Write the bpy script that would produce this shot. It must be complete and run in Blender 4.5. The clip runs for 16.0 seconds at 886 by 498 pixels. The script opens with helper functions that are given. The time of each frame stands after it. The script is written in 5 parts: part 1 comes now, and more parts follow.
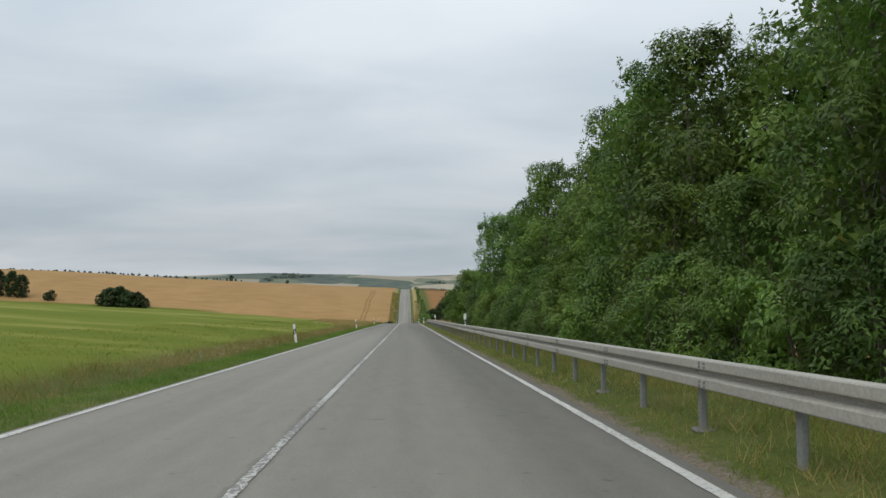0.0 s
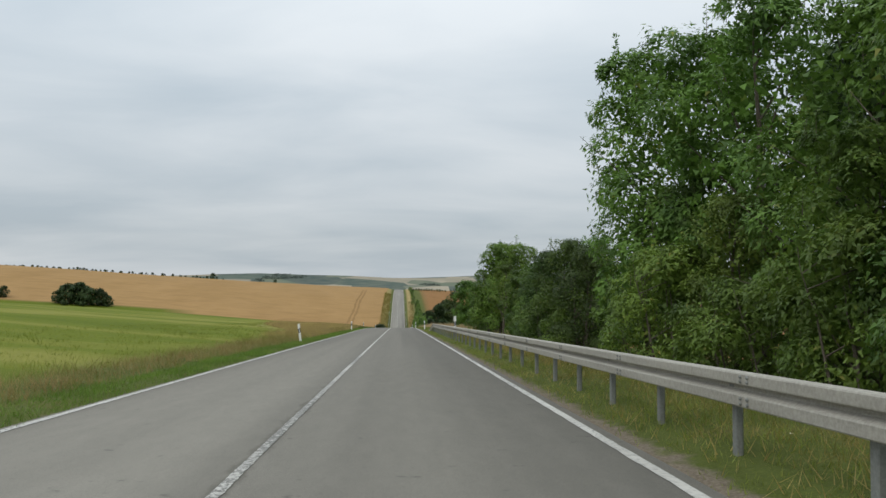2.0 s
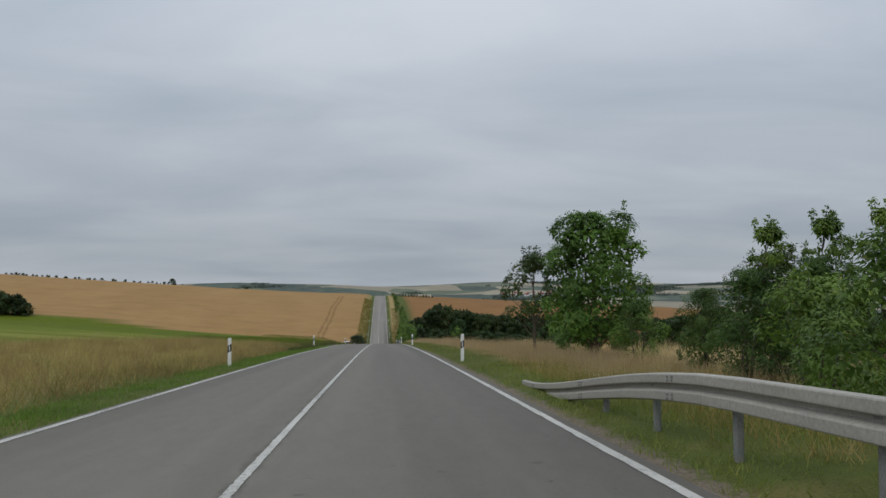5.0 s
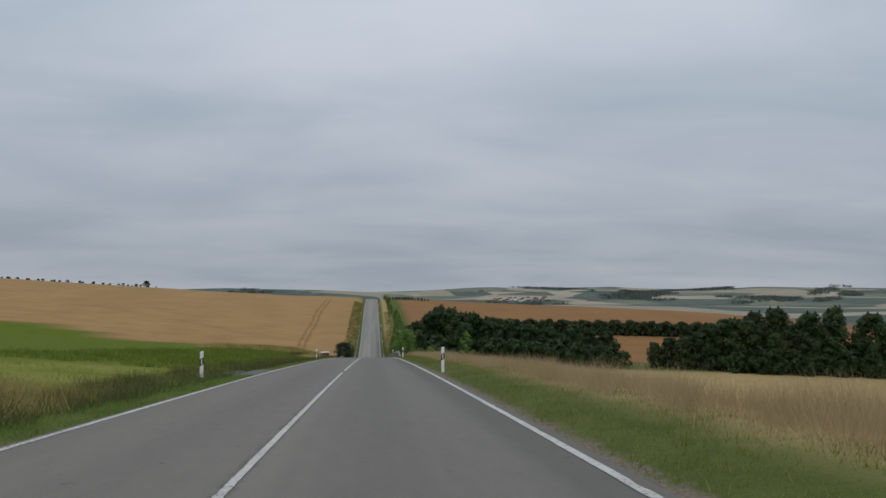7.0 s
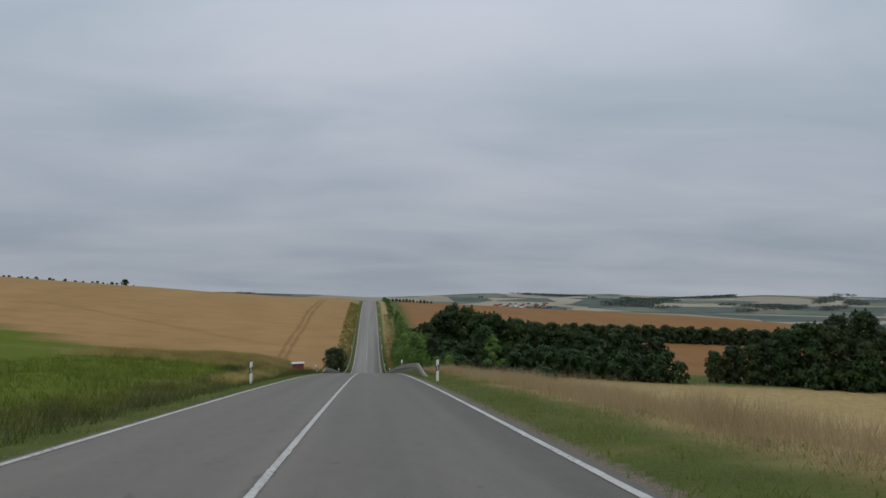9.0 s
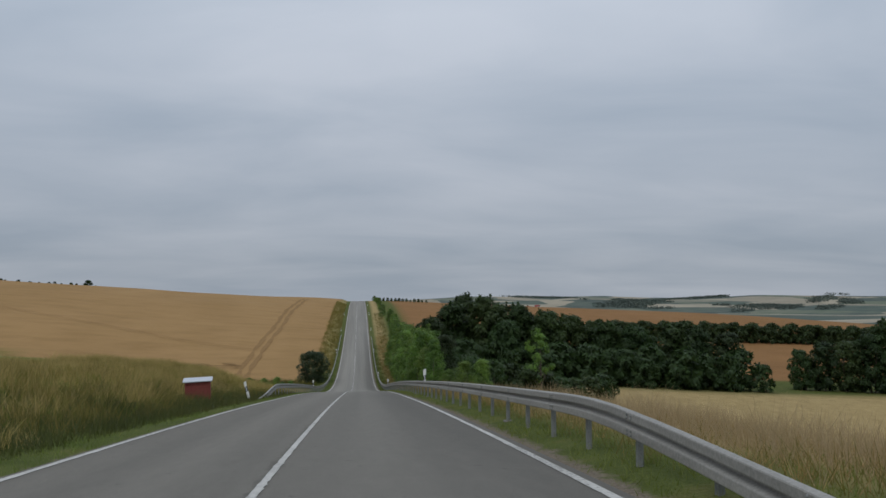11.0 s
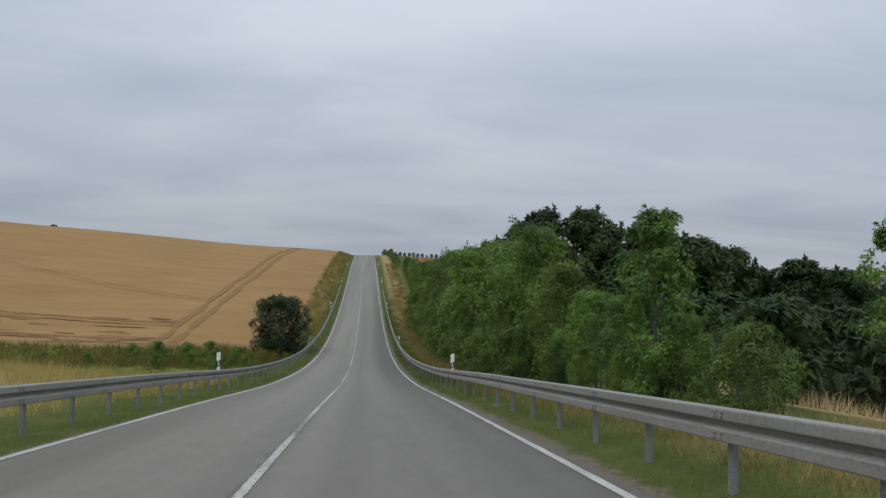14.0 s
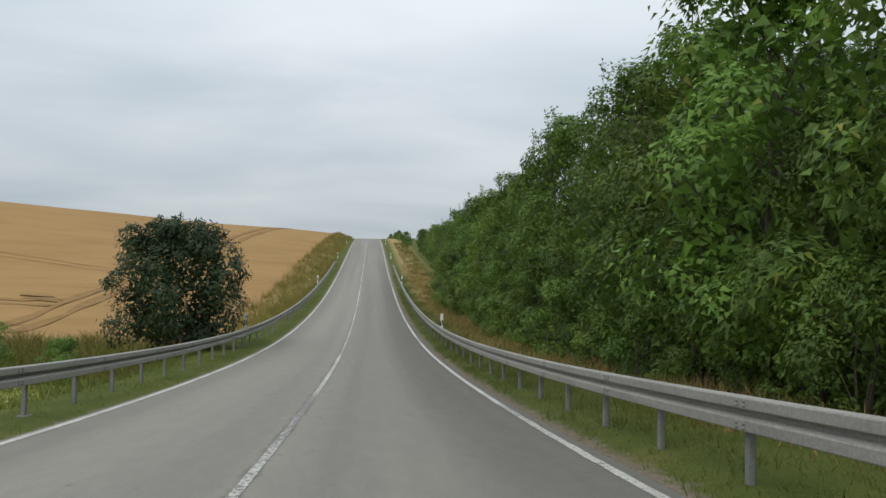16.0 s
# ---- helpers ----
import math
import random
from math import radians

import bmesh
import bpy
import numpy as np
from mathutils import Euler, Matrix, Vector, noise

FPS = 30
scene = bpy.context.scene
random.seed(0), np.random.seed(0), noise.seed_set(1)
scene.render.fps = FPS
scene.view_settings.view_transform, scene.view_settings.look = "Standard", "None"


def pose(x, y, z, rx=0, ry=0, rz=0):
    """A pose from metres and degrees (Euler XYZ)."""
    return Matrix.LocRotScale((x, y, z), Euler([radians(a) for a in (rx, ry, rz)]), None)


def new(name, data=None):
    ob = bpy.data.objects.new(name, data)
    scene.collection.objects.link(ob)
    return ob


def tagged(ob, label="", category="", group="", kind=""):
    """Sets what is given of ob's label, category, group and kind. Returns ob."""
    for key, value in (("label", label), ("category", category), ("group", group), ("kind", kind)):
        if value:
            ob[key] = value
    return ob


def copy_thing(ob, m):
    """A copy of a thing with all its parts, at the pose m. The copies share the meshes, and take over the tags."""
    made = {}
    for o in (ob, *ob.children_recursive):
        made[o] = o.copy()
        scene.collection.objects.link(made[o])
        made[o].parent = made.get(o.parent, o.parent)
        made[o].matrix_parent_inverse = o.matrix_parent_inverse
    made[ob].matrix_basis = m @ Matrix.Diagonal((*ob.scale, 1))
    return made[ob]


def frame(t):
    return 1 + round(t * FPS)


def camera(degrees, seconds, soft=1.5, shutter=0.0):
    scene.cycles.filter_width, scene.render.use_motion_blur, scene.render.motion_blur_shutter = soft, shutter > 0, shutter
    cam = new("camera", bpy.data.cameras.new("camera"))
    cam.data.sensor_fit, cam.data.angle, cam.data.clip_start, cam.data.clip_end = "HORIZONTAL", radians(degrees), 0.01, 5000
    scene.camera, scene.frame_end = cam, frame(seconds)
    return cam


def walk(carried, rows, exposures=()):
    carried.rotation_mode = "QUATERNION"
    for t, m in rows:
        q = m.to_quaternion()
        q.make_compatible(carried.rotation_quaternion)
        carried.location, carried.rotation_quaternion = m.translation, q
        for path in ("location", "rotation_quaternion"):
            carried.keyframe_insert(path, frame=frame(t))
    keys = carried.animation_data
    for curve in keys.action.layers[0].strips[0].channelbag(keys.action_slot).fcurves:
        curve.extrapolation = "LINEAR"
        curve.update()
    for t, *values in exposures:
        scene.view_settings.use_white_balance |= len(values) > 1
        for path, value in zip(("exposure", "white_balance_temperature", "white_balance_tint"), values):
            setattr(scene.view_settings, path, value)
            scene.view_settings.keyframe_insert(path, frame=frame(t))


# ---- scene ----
cam = camera(56.04, 16.0)
PATH = [
    (0.0, 1.260, -12.109, 1.615, 91.940, 0.383, -2.514),
    (0.5, 1.294, -0.752, 1.090, 91.850, 0.192, -2.533),
    (1.0, 1.243, 10.615, 0.555, 91.882, -0.120, -2.708),
    (1.5, 1.231, 21.999, 0.014, 92.045, -0.382, -2.833),
    (2.0, 1.323, 33.260, -0.514, 92.116, -0.156, -2.942),
    (2.5, 1.261, 44.434, -1.033, 92.189, 0.095, -3.110),
    (3.0, 1.216, 55.515, -1.545, 92.245, 0.166, -3.463),
    (3.5, 1.185, 66.527, -2.052, 92.330, 0.168, -3.658),
    (4.0, 1.176, 77.495, -2.563, 92.494, 0.143, -3.861),
    (4.5, 1.172, 88.464, -3.079, 92.506, 0.162, -3.978),
    (5.0, 1.170, 99.480, -3.599, 92.736, 0.204, -4.218),
    (5.5, 1.184, 110.544, -4.112, 92.907, 0.230, -4.415),
    (6.0, 1.213, 121.655, -4.631, 93.019, 0.240, -4.568),
    (6.5, 1.241, 132.790, -5.165, 93.091, 0.248, -4.687),
    (7.0, 1.250, 143.925, -5.724, 93.143, 0.266, -4.783),
    (7.5, 1.223, 155.038, -6.311, 93.195, 0.308, -4.866),
    (8.0, 1.161, 166.128, -6.917, 93.247, 0.373, -4.935),
    (8.5, 1.093, 177.211, -7.543, 93.365, 0.035, -4.872),
    (9.0, 1.056, 188.359, -8.206, 93.577, -0.225, -4.939),
    (9.5, 1.035, 199.572, -8.900, 93.756, -0.275, -5.082),
    (10.0, 1.031, 210.851, -9.617, 93.901, -0.117, -5.299),
    (10.5, 1.042, 222.176, -10.358, 93.957, 0.150, -5.528),
    (11.0, 1.066, 233.529, -11.128, 93.871, 0.426, -5.707),
    (11.5, 1.101, 244.890, -11.946, 93.586, 0.610, -5.772),
    (12.0, 1.147, 256.258, -12.829, 93.103, 0.704, -5.723),
    (12.5, 1.140, 267.529, -13.762, 92.253, 0.488, -5.529),
    (13.0, 1.114, 278.485, -14.704, 91.998, 0.016, -5.477),
    (13.5, 1.078, 289.268, -15.669, 91.854, -0.513, -5.392),
    (14.0, 1.089, 299.998, -16.654, 91.771, -0.978, -5.226),
    (14.5, 1.091, 310.150, -17.613, 91.810, -1.019, -4.976),
    (15.0, 1.072, 322.350, -18.836, 91.979, -1.019, -4.921),
    (15.5, 1.066, 333.350, -19.960, 92.008, -0.891, -4.970),
    (16.0, 1.062, 344.294, -20.982, 91.737, -0.915, -4.986),
]
EXPOSURES = ((0.0, -0.06, 6780, 7), (1.0, 0.0, 6820, 6.5), (2.0, -0.02, 6850, 6.5), (2.5, -0.12, 6800, 7), (3.0, -0.28, 6720, 8), (4.0, -0.4, 6650, 8.5), (5.0, -0.47, 6600, 9), (7.5, -0.55, 6500, 10), (9.0, -0.62, 6480, 10), (11.5, -0.55, 6400, 10), (12.5, -0.4, 6500, 10), (13.5, -0.33, 6500, 10), (14.5, -0.34, 6550, 9.5), (15.0, -0.24, 6650, 9), (15.5, -0.01, 6800, 7.5), (16.0, 0.0, 6850, 7))
walk(cam, [(t, pose(*p)) for t, *p in PATH], EXPOSURES)

# ---- light ----
SUN_EL, SUN_AZ = radians(48), radians(215)
world = bpy.data.worlds.new("overcast")
scene.world = world
world.use_nodes = True


def node(tree, kind, at=None, **values):
    n = tree.nodes.new(kind)
    for k, v in values.items():
        n.inputs[k.replace("_", " ")].default_value = v
    return n


def build_world():
    t = world.node_tree
    t.nodes.clear()
    L = t.links.new
    co = t.nodes.new("ShaderNodeTexCoord")
    sep = t.nodes.new("ShaderNodeSeparateXYZ")
    L(co.outputs["Generated"], sep.inputs[0])
    # flat cloud deck: project the view on a high plane, so that bands close up towards the horizon
    zc = t.nodes.new("ShaderNodeMath"); zc.operation = "MAXIMUM"; zc.inputs[1].default_value = 0.0
    L(sep.outputs["Z"], zc.inputs[0])
    za = t.nodes.new("ShaderNodeMath"); za.operation = "ADD"; za.inputs[1].default_value = 0.16
    L(zc.outputs[0], za.inputs[0])
    dx = t.nodes.new("ShaderNodeMath"); dx.operation = "DIVIDE"
    dy = t.nodes.new("ShaderNodeMath"); dy.operation = "DIVIDE"
    L(sep.outputs["X"], dx.inputs[0]); L(za.outputs[0], dx.inputs[1])
    L(sep.outputs["Y"], dy.inputs[0]); L(za.outputs[0], dy.inputs[1])
    com = t.nodes.new("ShaderNodeCombineXYZ")
    L(dx.outputs[0], com.inputs[0]); L(dy.outputs[0], com.inputs[1])
    m1 = t.nodes.new("ShaderNodeMapping"); m1.inputs["Scale"].default_value = (0.72, 1.12, 1); m1.inputs["Location"].default_value = (1.3, 0.4, 0)
    L(com.outputs[0], m1.inputs[0])
    n1 = t.nodes.new("ShaderNodeTexNoise")
    n1.inputs["Scale"].default_value, n1.inputs["Detail"].default_value, n1.inputs["Roughness"].default_value = 1.15, 7, 0.5
    n1.inputs["Distortion"].default_value = 0.4
    L(m1.outputs[0], n1.inputs["Vector"])
    ramp = t.nodes.new("ShaderNodeValToRGB")
    ramp.color_ramp.elements[0].position, ramp.color_ramp.elements[0].color = 0.38, (0.43, 0.497, 0.585, 1)
    ramp.color_ramp.elements[1].position, ramp.color_ramp.elements[1].color = 0.60, (0.59, 0.638, 0.715, 1)
    n2 = t.nodes.new("ShaderNodeTexNoise")
    n2.inputs["Scale"].default_value, n2.inputs["Detail"].default_value, n2.inputs["Roughness"].default_value = 0.42, 3, 0.5
    L(com.outputs[0], n2.inputs["Vector"])
    both = t.nodes.new("ShaderNodeMix"); both.inputs["Factor"].default_value = 0.45
    L(n1.outputs["Fac"], both.inputs["A"]); L(n2.outputs["Fac"], both.inputs["B"])
    L(both.outputs["Result"], ramp.inputs[0])
    # an overcast sky grows brighter towards the zenith
    up = t.nodes.new("ShaderNodeMapRange")
    up.inputs["From Min"].default_value, up.inputs["From Max"].default_value = 0.05, 1.0
    up.inputs["To Min"].default_value, up.inputs["To Max"].default_value = 1.0, 2.6
    L(sep.outputs["Z"], up.inputs["Value"])
    sc = t.nodes.new("ShaderNodeVectorMath"); sc.operation = "SCALE"
    L(ramp.outputs[0], sc.inputs[0]); L(up.outputs[0], sc.inputs["Scale"])
    sky = t.nodes.new("ShaderNodeTexSky")
    sky.sky_type, sky.sun_disc, sky.sun_elevation, sky.sun_rotation = "NISHITA", False, SUN_EL, SUN_AZ
    sk = t.nodes.new("ShaderNodeVectorMath"); sk.operation = "SCALE"; sk.inputs["Scale"].default_value = 0.1
    L(sky.outputs[0], sk.inputs[0])
    mix = t.nodes.new("ShaderNodeMix"); mix.data_type = "RGBA"; mix.inputs["Factor"].default_value = 0.06
    L(sc.outputs[0], mix.inputs["A"]); L(sk.outputs[0], mix.inputs["B"])
    bg = t.nodes.new("ShaderNodeBackground"); bg.inputs["Strength"].default_value = 1.0
    L(mix.outputs["Result"], bg.inputs[0])
    out = t.nodes.new("ShaderNodeOutputWorld")
    L(bg.outputs[0], out.inputs[0])


build_world()
sun = new("sun", bpy.data.lights.new("sun", "SUN"))
sun.data.energy, sun.data.angle, sun.data.color = 0.9, radians(30), (1.0, 0.96, 0.9)
sun.matrix_world = Matrix.Rotation(-SUN_AZ, 4, "Z") @ Matrix.Rotation(-(math.pi / 2 - SUN_EL), 4, "X")

# ---- materials ----


def material(name, rough=0.7, metal=0.0):
    m = bpy.data.materials.new(name)
    m.use_nodes = True
    b = m.node_tree.nodes["Principled BSDF"]
    b.inputs["Roughness"].default_value, b.inputs["Metallic"].default_value = rough, metal
    return m, m.node_tree, b


def coords(t):
    return t.nodes.new("ShaderNodeNewGeometry").outputs["Position"]


def noise_of(t, scale, detail=4, rough=0.55, vec=None, stretch=None):
    v = vec or coords(t)
    if stretch:
        mp = t.nodes.new("ShaderNodeMapping")
        mp.inputs["Scale"].default_value = stretch
        t.links.new(v, mp.inputs[0])
        v = mp.outputs[0]
    n = t.nodes.new("ShaderNodeTexNoise")
    n.inputs["Scale"].default_value, n.inputs["Detail"].default_value, n.inputs["Roughness"].default_value = scale, detail, rough
    t.links.new(v, n.inputs["Vector"])
    return n.outputs["Fac"]


def ramp_of(t, fac, stops):
    r = t.nodes.new("ShaderNodeValToRGB")
    e = r.color_ramp.elements
    e[0].position, e[0].color = stops[0][0], (*stops[0][1], 1)
    e[1].position, e[1].color = stops[-1][0], (*stops[-1][1], 1)
    for p, c in stops[1:-1]:
        k = e.new(p)
        k.color = (*c, 1)
    t.links.new(fac, r.inputs[0])
    return r.outputs[0]


def mixed(t, fac, a, b, blend="MIX"):
    n = t.nodes.new("ShaderNodeMix")
    n.data_type, n.blend_type = "RGBA", blend
    for key, v in (("Factor", fac), ("A", a), ("B", b)):
        s = n.inputs[key]
        if isinstance(v, (int, float)):
            s.default_value = v
        elif isinstance(v, tuple):
            s.default_value = (*v, 1)
        else:
            t.links.new(v, s)
    return n.outputs["Result"]


def bumped(t, b, height, strength=0.3, dist=0.02):
    n = t.nodes.new("ShaderNodeBump")
    n.inputs["Strength"].default_value, n.inputs["Distance"].default_value = strength, dist
    t.links.new(height, n.inputs["Height"])
    t.links.new(n.outputs[0], b.inputs["Normal"])


def two_tone(name, a, b_, scale=3.0, rough=0.7, metal=0.0, bump=0.0, fine=40.0, stretch=None):
    m, t, b = material(name, rough, metal)
    big, small = noise_of(t, scale, 5, 0.6, None, stretch), noise_of(t, fine, 3, 0.6)
    c = ramp_of(t, big, [(0.3, a), (0.7, b_)])
    c2 = mixed(t, 0.35, c, ramp_of(t, small, [(0.3, tuple(v * 0.6 for v in a)), (0.7, tuple(min(1, v * 1.3) for v in b_))]))
    t.links.new(c2, b.inputs["Base Color"])
    if bump:
        bumped(t, b, small, bump, 0.02)
    return m


def leaf_material(name, dark, light, warm, through_light=0.32):
    m, t, b = material(name, 0.55)
    g = t.nodes.new("ShaderNodeNewGeometry")
    oi = t.nodes.new("ShaderNodeObjectInfo")
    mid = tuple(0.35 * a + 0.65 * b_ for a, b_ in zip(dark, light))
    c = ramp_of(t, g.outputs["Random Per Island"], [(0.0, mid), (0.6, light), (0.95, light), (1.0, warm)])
    # clump-sized noise puts shaded gaps into the leaf colour
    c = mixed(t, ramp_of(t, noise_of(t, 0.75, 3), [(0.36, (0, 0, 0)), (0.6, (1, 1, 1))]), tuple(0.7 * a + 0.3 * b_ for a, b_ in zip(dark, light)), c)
    hs = t.nodes.new("ShaderNodeHueSaturation")
    mr = t.nodes.new("ShaderNodeMapRange")
    mr.inputs["To Min"].default_value, mr.inputs["To Max"].default_value = 0.7, 1.22
    t.links.new(oi.outputs["Random"], mr.inputs["Value"])
    hr = t.nodes.new("ShaderNodeMath"); hr.operation = "MULTIPLY"; hr.inputs[1].default_value = 7.31
    hf = t.nodes.new("ShaderNodeMath"); hf.operation = "FRACT"
    hm = t.nodes.new("ShaderNodeMapRange"); hm.inputs["To Min"].default_value, hm.inputs["To Max"].default_value = 0.488, 0.52
    t.links.new(oi.outputs["Random"], hr.inputs[0]); t.links.new(hr.outputs[0], hf.inputs[0]); t.links.new(hf.outputs[0], hm.inputs["Value"])
    t.links.new(hm.outputs[0], hs.inputs["Hue"])
    t.links.new(mr.outputs[0], hs.inputs["Value"])
    t.links.new(c, hs.inputs["Color"])
    c = hs.outputs[0]
    t.links.new(c, b.inputs["Base Color"])
    b.inputs["Specular IOR Level"].default_value = 0.3
    tr = t.nodes.new("ShaderNodeBsdfTranslucent")
    t.links.new(c, tr.inputs[0])
    ms = t.nodes.new("ShaderNodeMixShader")
    ms.inputs[0].default_value = through_light
    t.links.new(b.outputs[0], ms.inputs[1])
    t.links.new(tr.outputs[0], ms.inputs[2])
    t.links.new(ms.outputs[0], t.nodes["Material Output"].inputs["Surface"])
    return m


def ground_material():
    m, t, b = material("ground_cover", 0.95)
    b.inputs["Specular IOR Level"].default_value = 0.08
    at = t.nodes.new("ShaderNodeAttribute")
    at.attribute_name = "zone"
    s = t.nodes.new("ShaderNodeSeparateColor")
    t.links.new(at.outputs["Color"], s.inputs[0])
    big, mid, fine = noise_of(t, 0.05, 4), noise_of(t, 0.6, 5), noise_of(t, 9.0, 4)
    verge = ramp_of(t, mid, [(0.3, (0.05, 0.07, 0.015)), (0.54, (0.085, 0.108, 0.026)), (0.72, (0.18, 0.145, 0.056))])
    verge = mixed(t, 0.5, verge, ramp_of(t, noise_of(t, 38.0, 4, 0.75), [(0.35, (0.03, 0.038, 0.012)), (0.6, (0.11, 0.125, 0.03)), (0.75, (0.21, 0.17, 0.065))]))
    crop = ramp_of(t, noise_of(t, 0.12, 5, 0.6, None, (0.35, 1, 1)), [(0.3, (0.085, 0.122, 0.008)), (0.5, (0.13, 0.16, 0.015)), (0.62, (0.26, 0.245, 0.06))])
    crop = mixed(t, 0.4, crop, ramp_of(t, fine, [(0.3, (0.055, 0.08, 0.01)), (0.7, (0.19, 0.205, 0.042))]))
    wheat = ramp_of(t, noise_of(t, 0.05, 5, 0.6, None, (1, 0.3, 1)), [(0.3, (0.27, 0.16, 0.063)), (0.7, (0.335, 0.203, 0.086))])
    wheat = mixed(t, 0.3, wheat, ramp_of(t, fine, [(0.3, (0.2, 0.12, 0.046)), (0.7, (0.41, 0.27, 0.125))]))
    wheat = mixed(t, 0.5, wheat, ramp_of(t, noise_of(t, 0.22, 6, 0.65, None, (0.3, 1, 1)), [(0.34, (0.78, 0.76, 0.72)), (0.5, (1, 1, 1)), (0.68, (1.14, 1.14, 1.14))]), "MULTIPLY")
    # the field across the road is a darker, redder crop
    across = t.nodes.new("ShaderNodeSeparateXYZ")
    t.links.new(coords(t), across.inputs[0])
    over = t.nodes.new("ShaderNodeMath"); over.operation = "GREATER_THAN"; over.inputs[1].default_value = 9.0
    t.links.new(across.outputs["X"], over.inputs[0])
    wheat = mixed(t, over.outputs[0], wheat, mixed(t, 1.0, wheat, (0.74, 0.64, 0.6), "MULTIPLY"))
    dry = ramp_of(t, mid, [(0.3, (0.24, 0.17, 0.07)), (0.7, (0.42, 0.31, 0.14))])
    dry = mixed(t, 0.45, dry, ramp_of(t, noise_of(t, 22.0, 4, 0.75), [(0.35, (0.13, 0.088, 0.034)), (0.65, (0.5, 0.385, 0.19))]))
    grav = ramp_of(t, noise_of(t, 25.0, 4, 0.7), [(0.3, (0.085, 0.068, 0.05)), (0.7, (0.24, 0.2, 0.15))])
    leafy = ramp_of(t, mid, [(0.3, (0.07, 0.108, 0.007)), (0.7, (0.13, 0.165, 0.014))])
    leafy = mixed(t, 0.5, leafy, ramp_of(t, noise_of(t, 14.0, 4, 0.7), [(0.35, (0.045, 0.064, 0.006)), (0.7, (0.15, 0.17, 0.018))]))
    at3 = t.nodes.new("ShaderNodeAttribute")
    at3.attribute_name = "leafy"
    crop = mixed(t, at3.outputs["Fac"], crop, leafy)
    c = mixed(t, s.outputs["Red"], verge, crop)
    c = mixed(t, s.outputs["Green"], c, wheat)
    c = mixed(t, s.outputs["Blue"], c, dry)
    # ragged edge between the gravel and the turf
    am = t.nodes.new("ShaderNodeMath"); am.operation = "MULTIPLY_ADD"
    am.inputs[1].default_value = -1.3
    t.links.new(noise_of(t, 3.5, 5, 0.65), am.inputs[0]); t.links.new(at.outputs["Alpha"], am.inputs[2])
    ar_ = t.nodes.new("ShaderNodeMapRange"); ar_.inputs["From Min"].default_value, ar_.inputs["From Max"].default_value = -0.2, 0.15
    t.links.new(am.outputs[0], ar_.inputs["Value"])
    c = mixed(t, ar_.outputs[0], c, grav)
    # far country: woods, meadows and stubble in long patches, haze tinted into the colours
    at2 = t.nodes.new("ShaderNodeAttribute")
    at2.attribute_name = "distance_zone"
    vo = t.nodes.new("ShaderNodeTexVoronoi")
    vo.inputs["Scale"].default_value = 0.0075
    mp = t.nodes.new("ShaderNodeMapping")
    mp.inputs["Scale"].default_value = (0.8, 0.55, 0)
    t.links.new(coords(t), mp.inputs[0])
    t.links.new(mp.outputs[0], vo.inputs["Vector"])
    sv = t.nodes.new("ShaderNodeSeparateColor")
    t.links.new(vo.outputs["Color"], sv.inputs[0])
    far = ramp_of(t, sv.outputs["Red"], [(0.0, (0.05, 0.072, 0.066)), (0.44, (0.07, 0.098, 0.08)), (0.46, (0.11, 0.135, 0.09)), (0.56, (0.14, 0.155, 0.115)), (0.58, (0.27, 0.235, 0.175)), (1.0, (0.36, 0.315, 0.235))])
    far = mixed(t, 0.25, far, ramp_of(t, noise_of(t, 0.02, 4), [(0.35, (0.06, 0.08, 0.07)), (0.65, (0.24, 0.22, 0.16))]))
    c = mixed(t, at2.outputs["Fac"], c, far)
    t.links.new(c, b.inputs["Base Color"])
    bumped(t, b, fine, 0.6, 0.12)
    return m


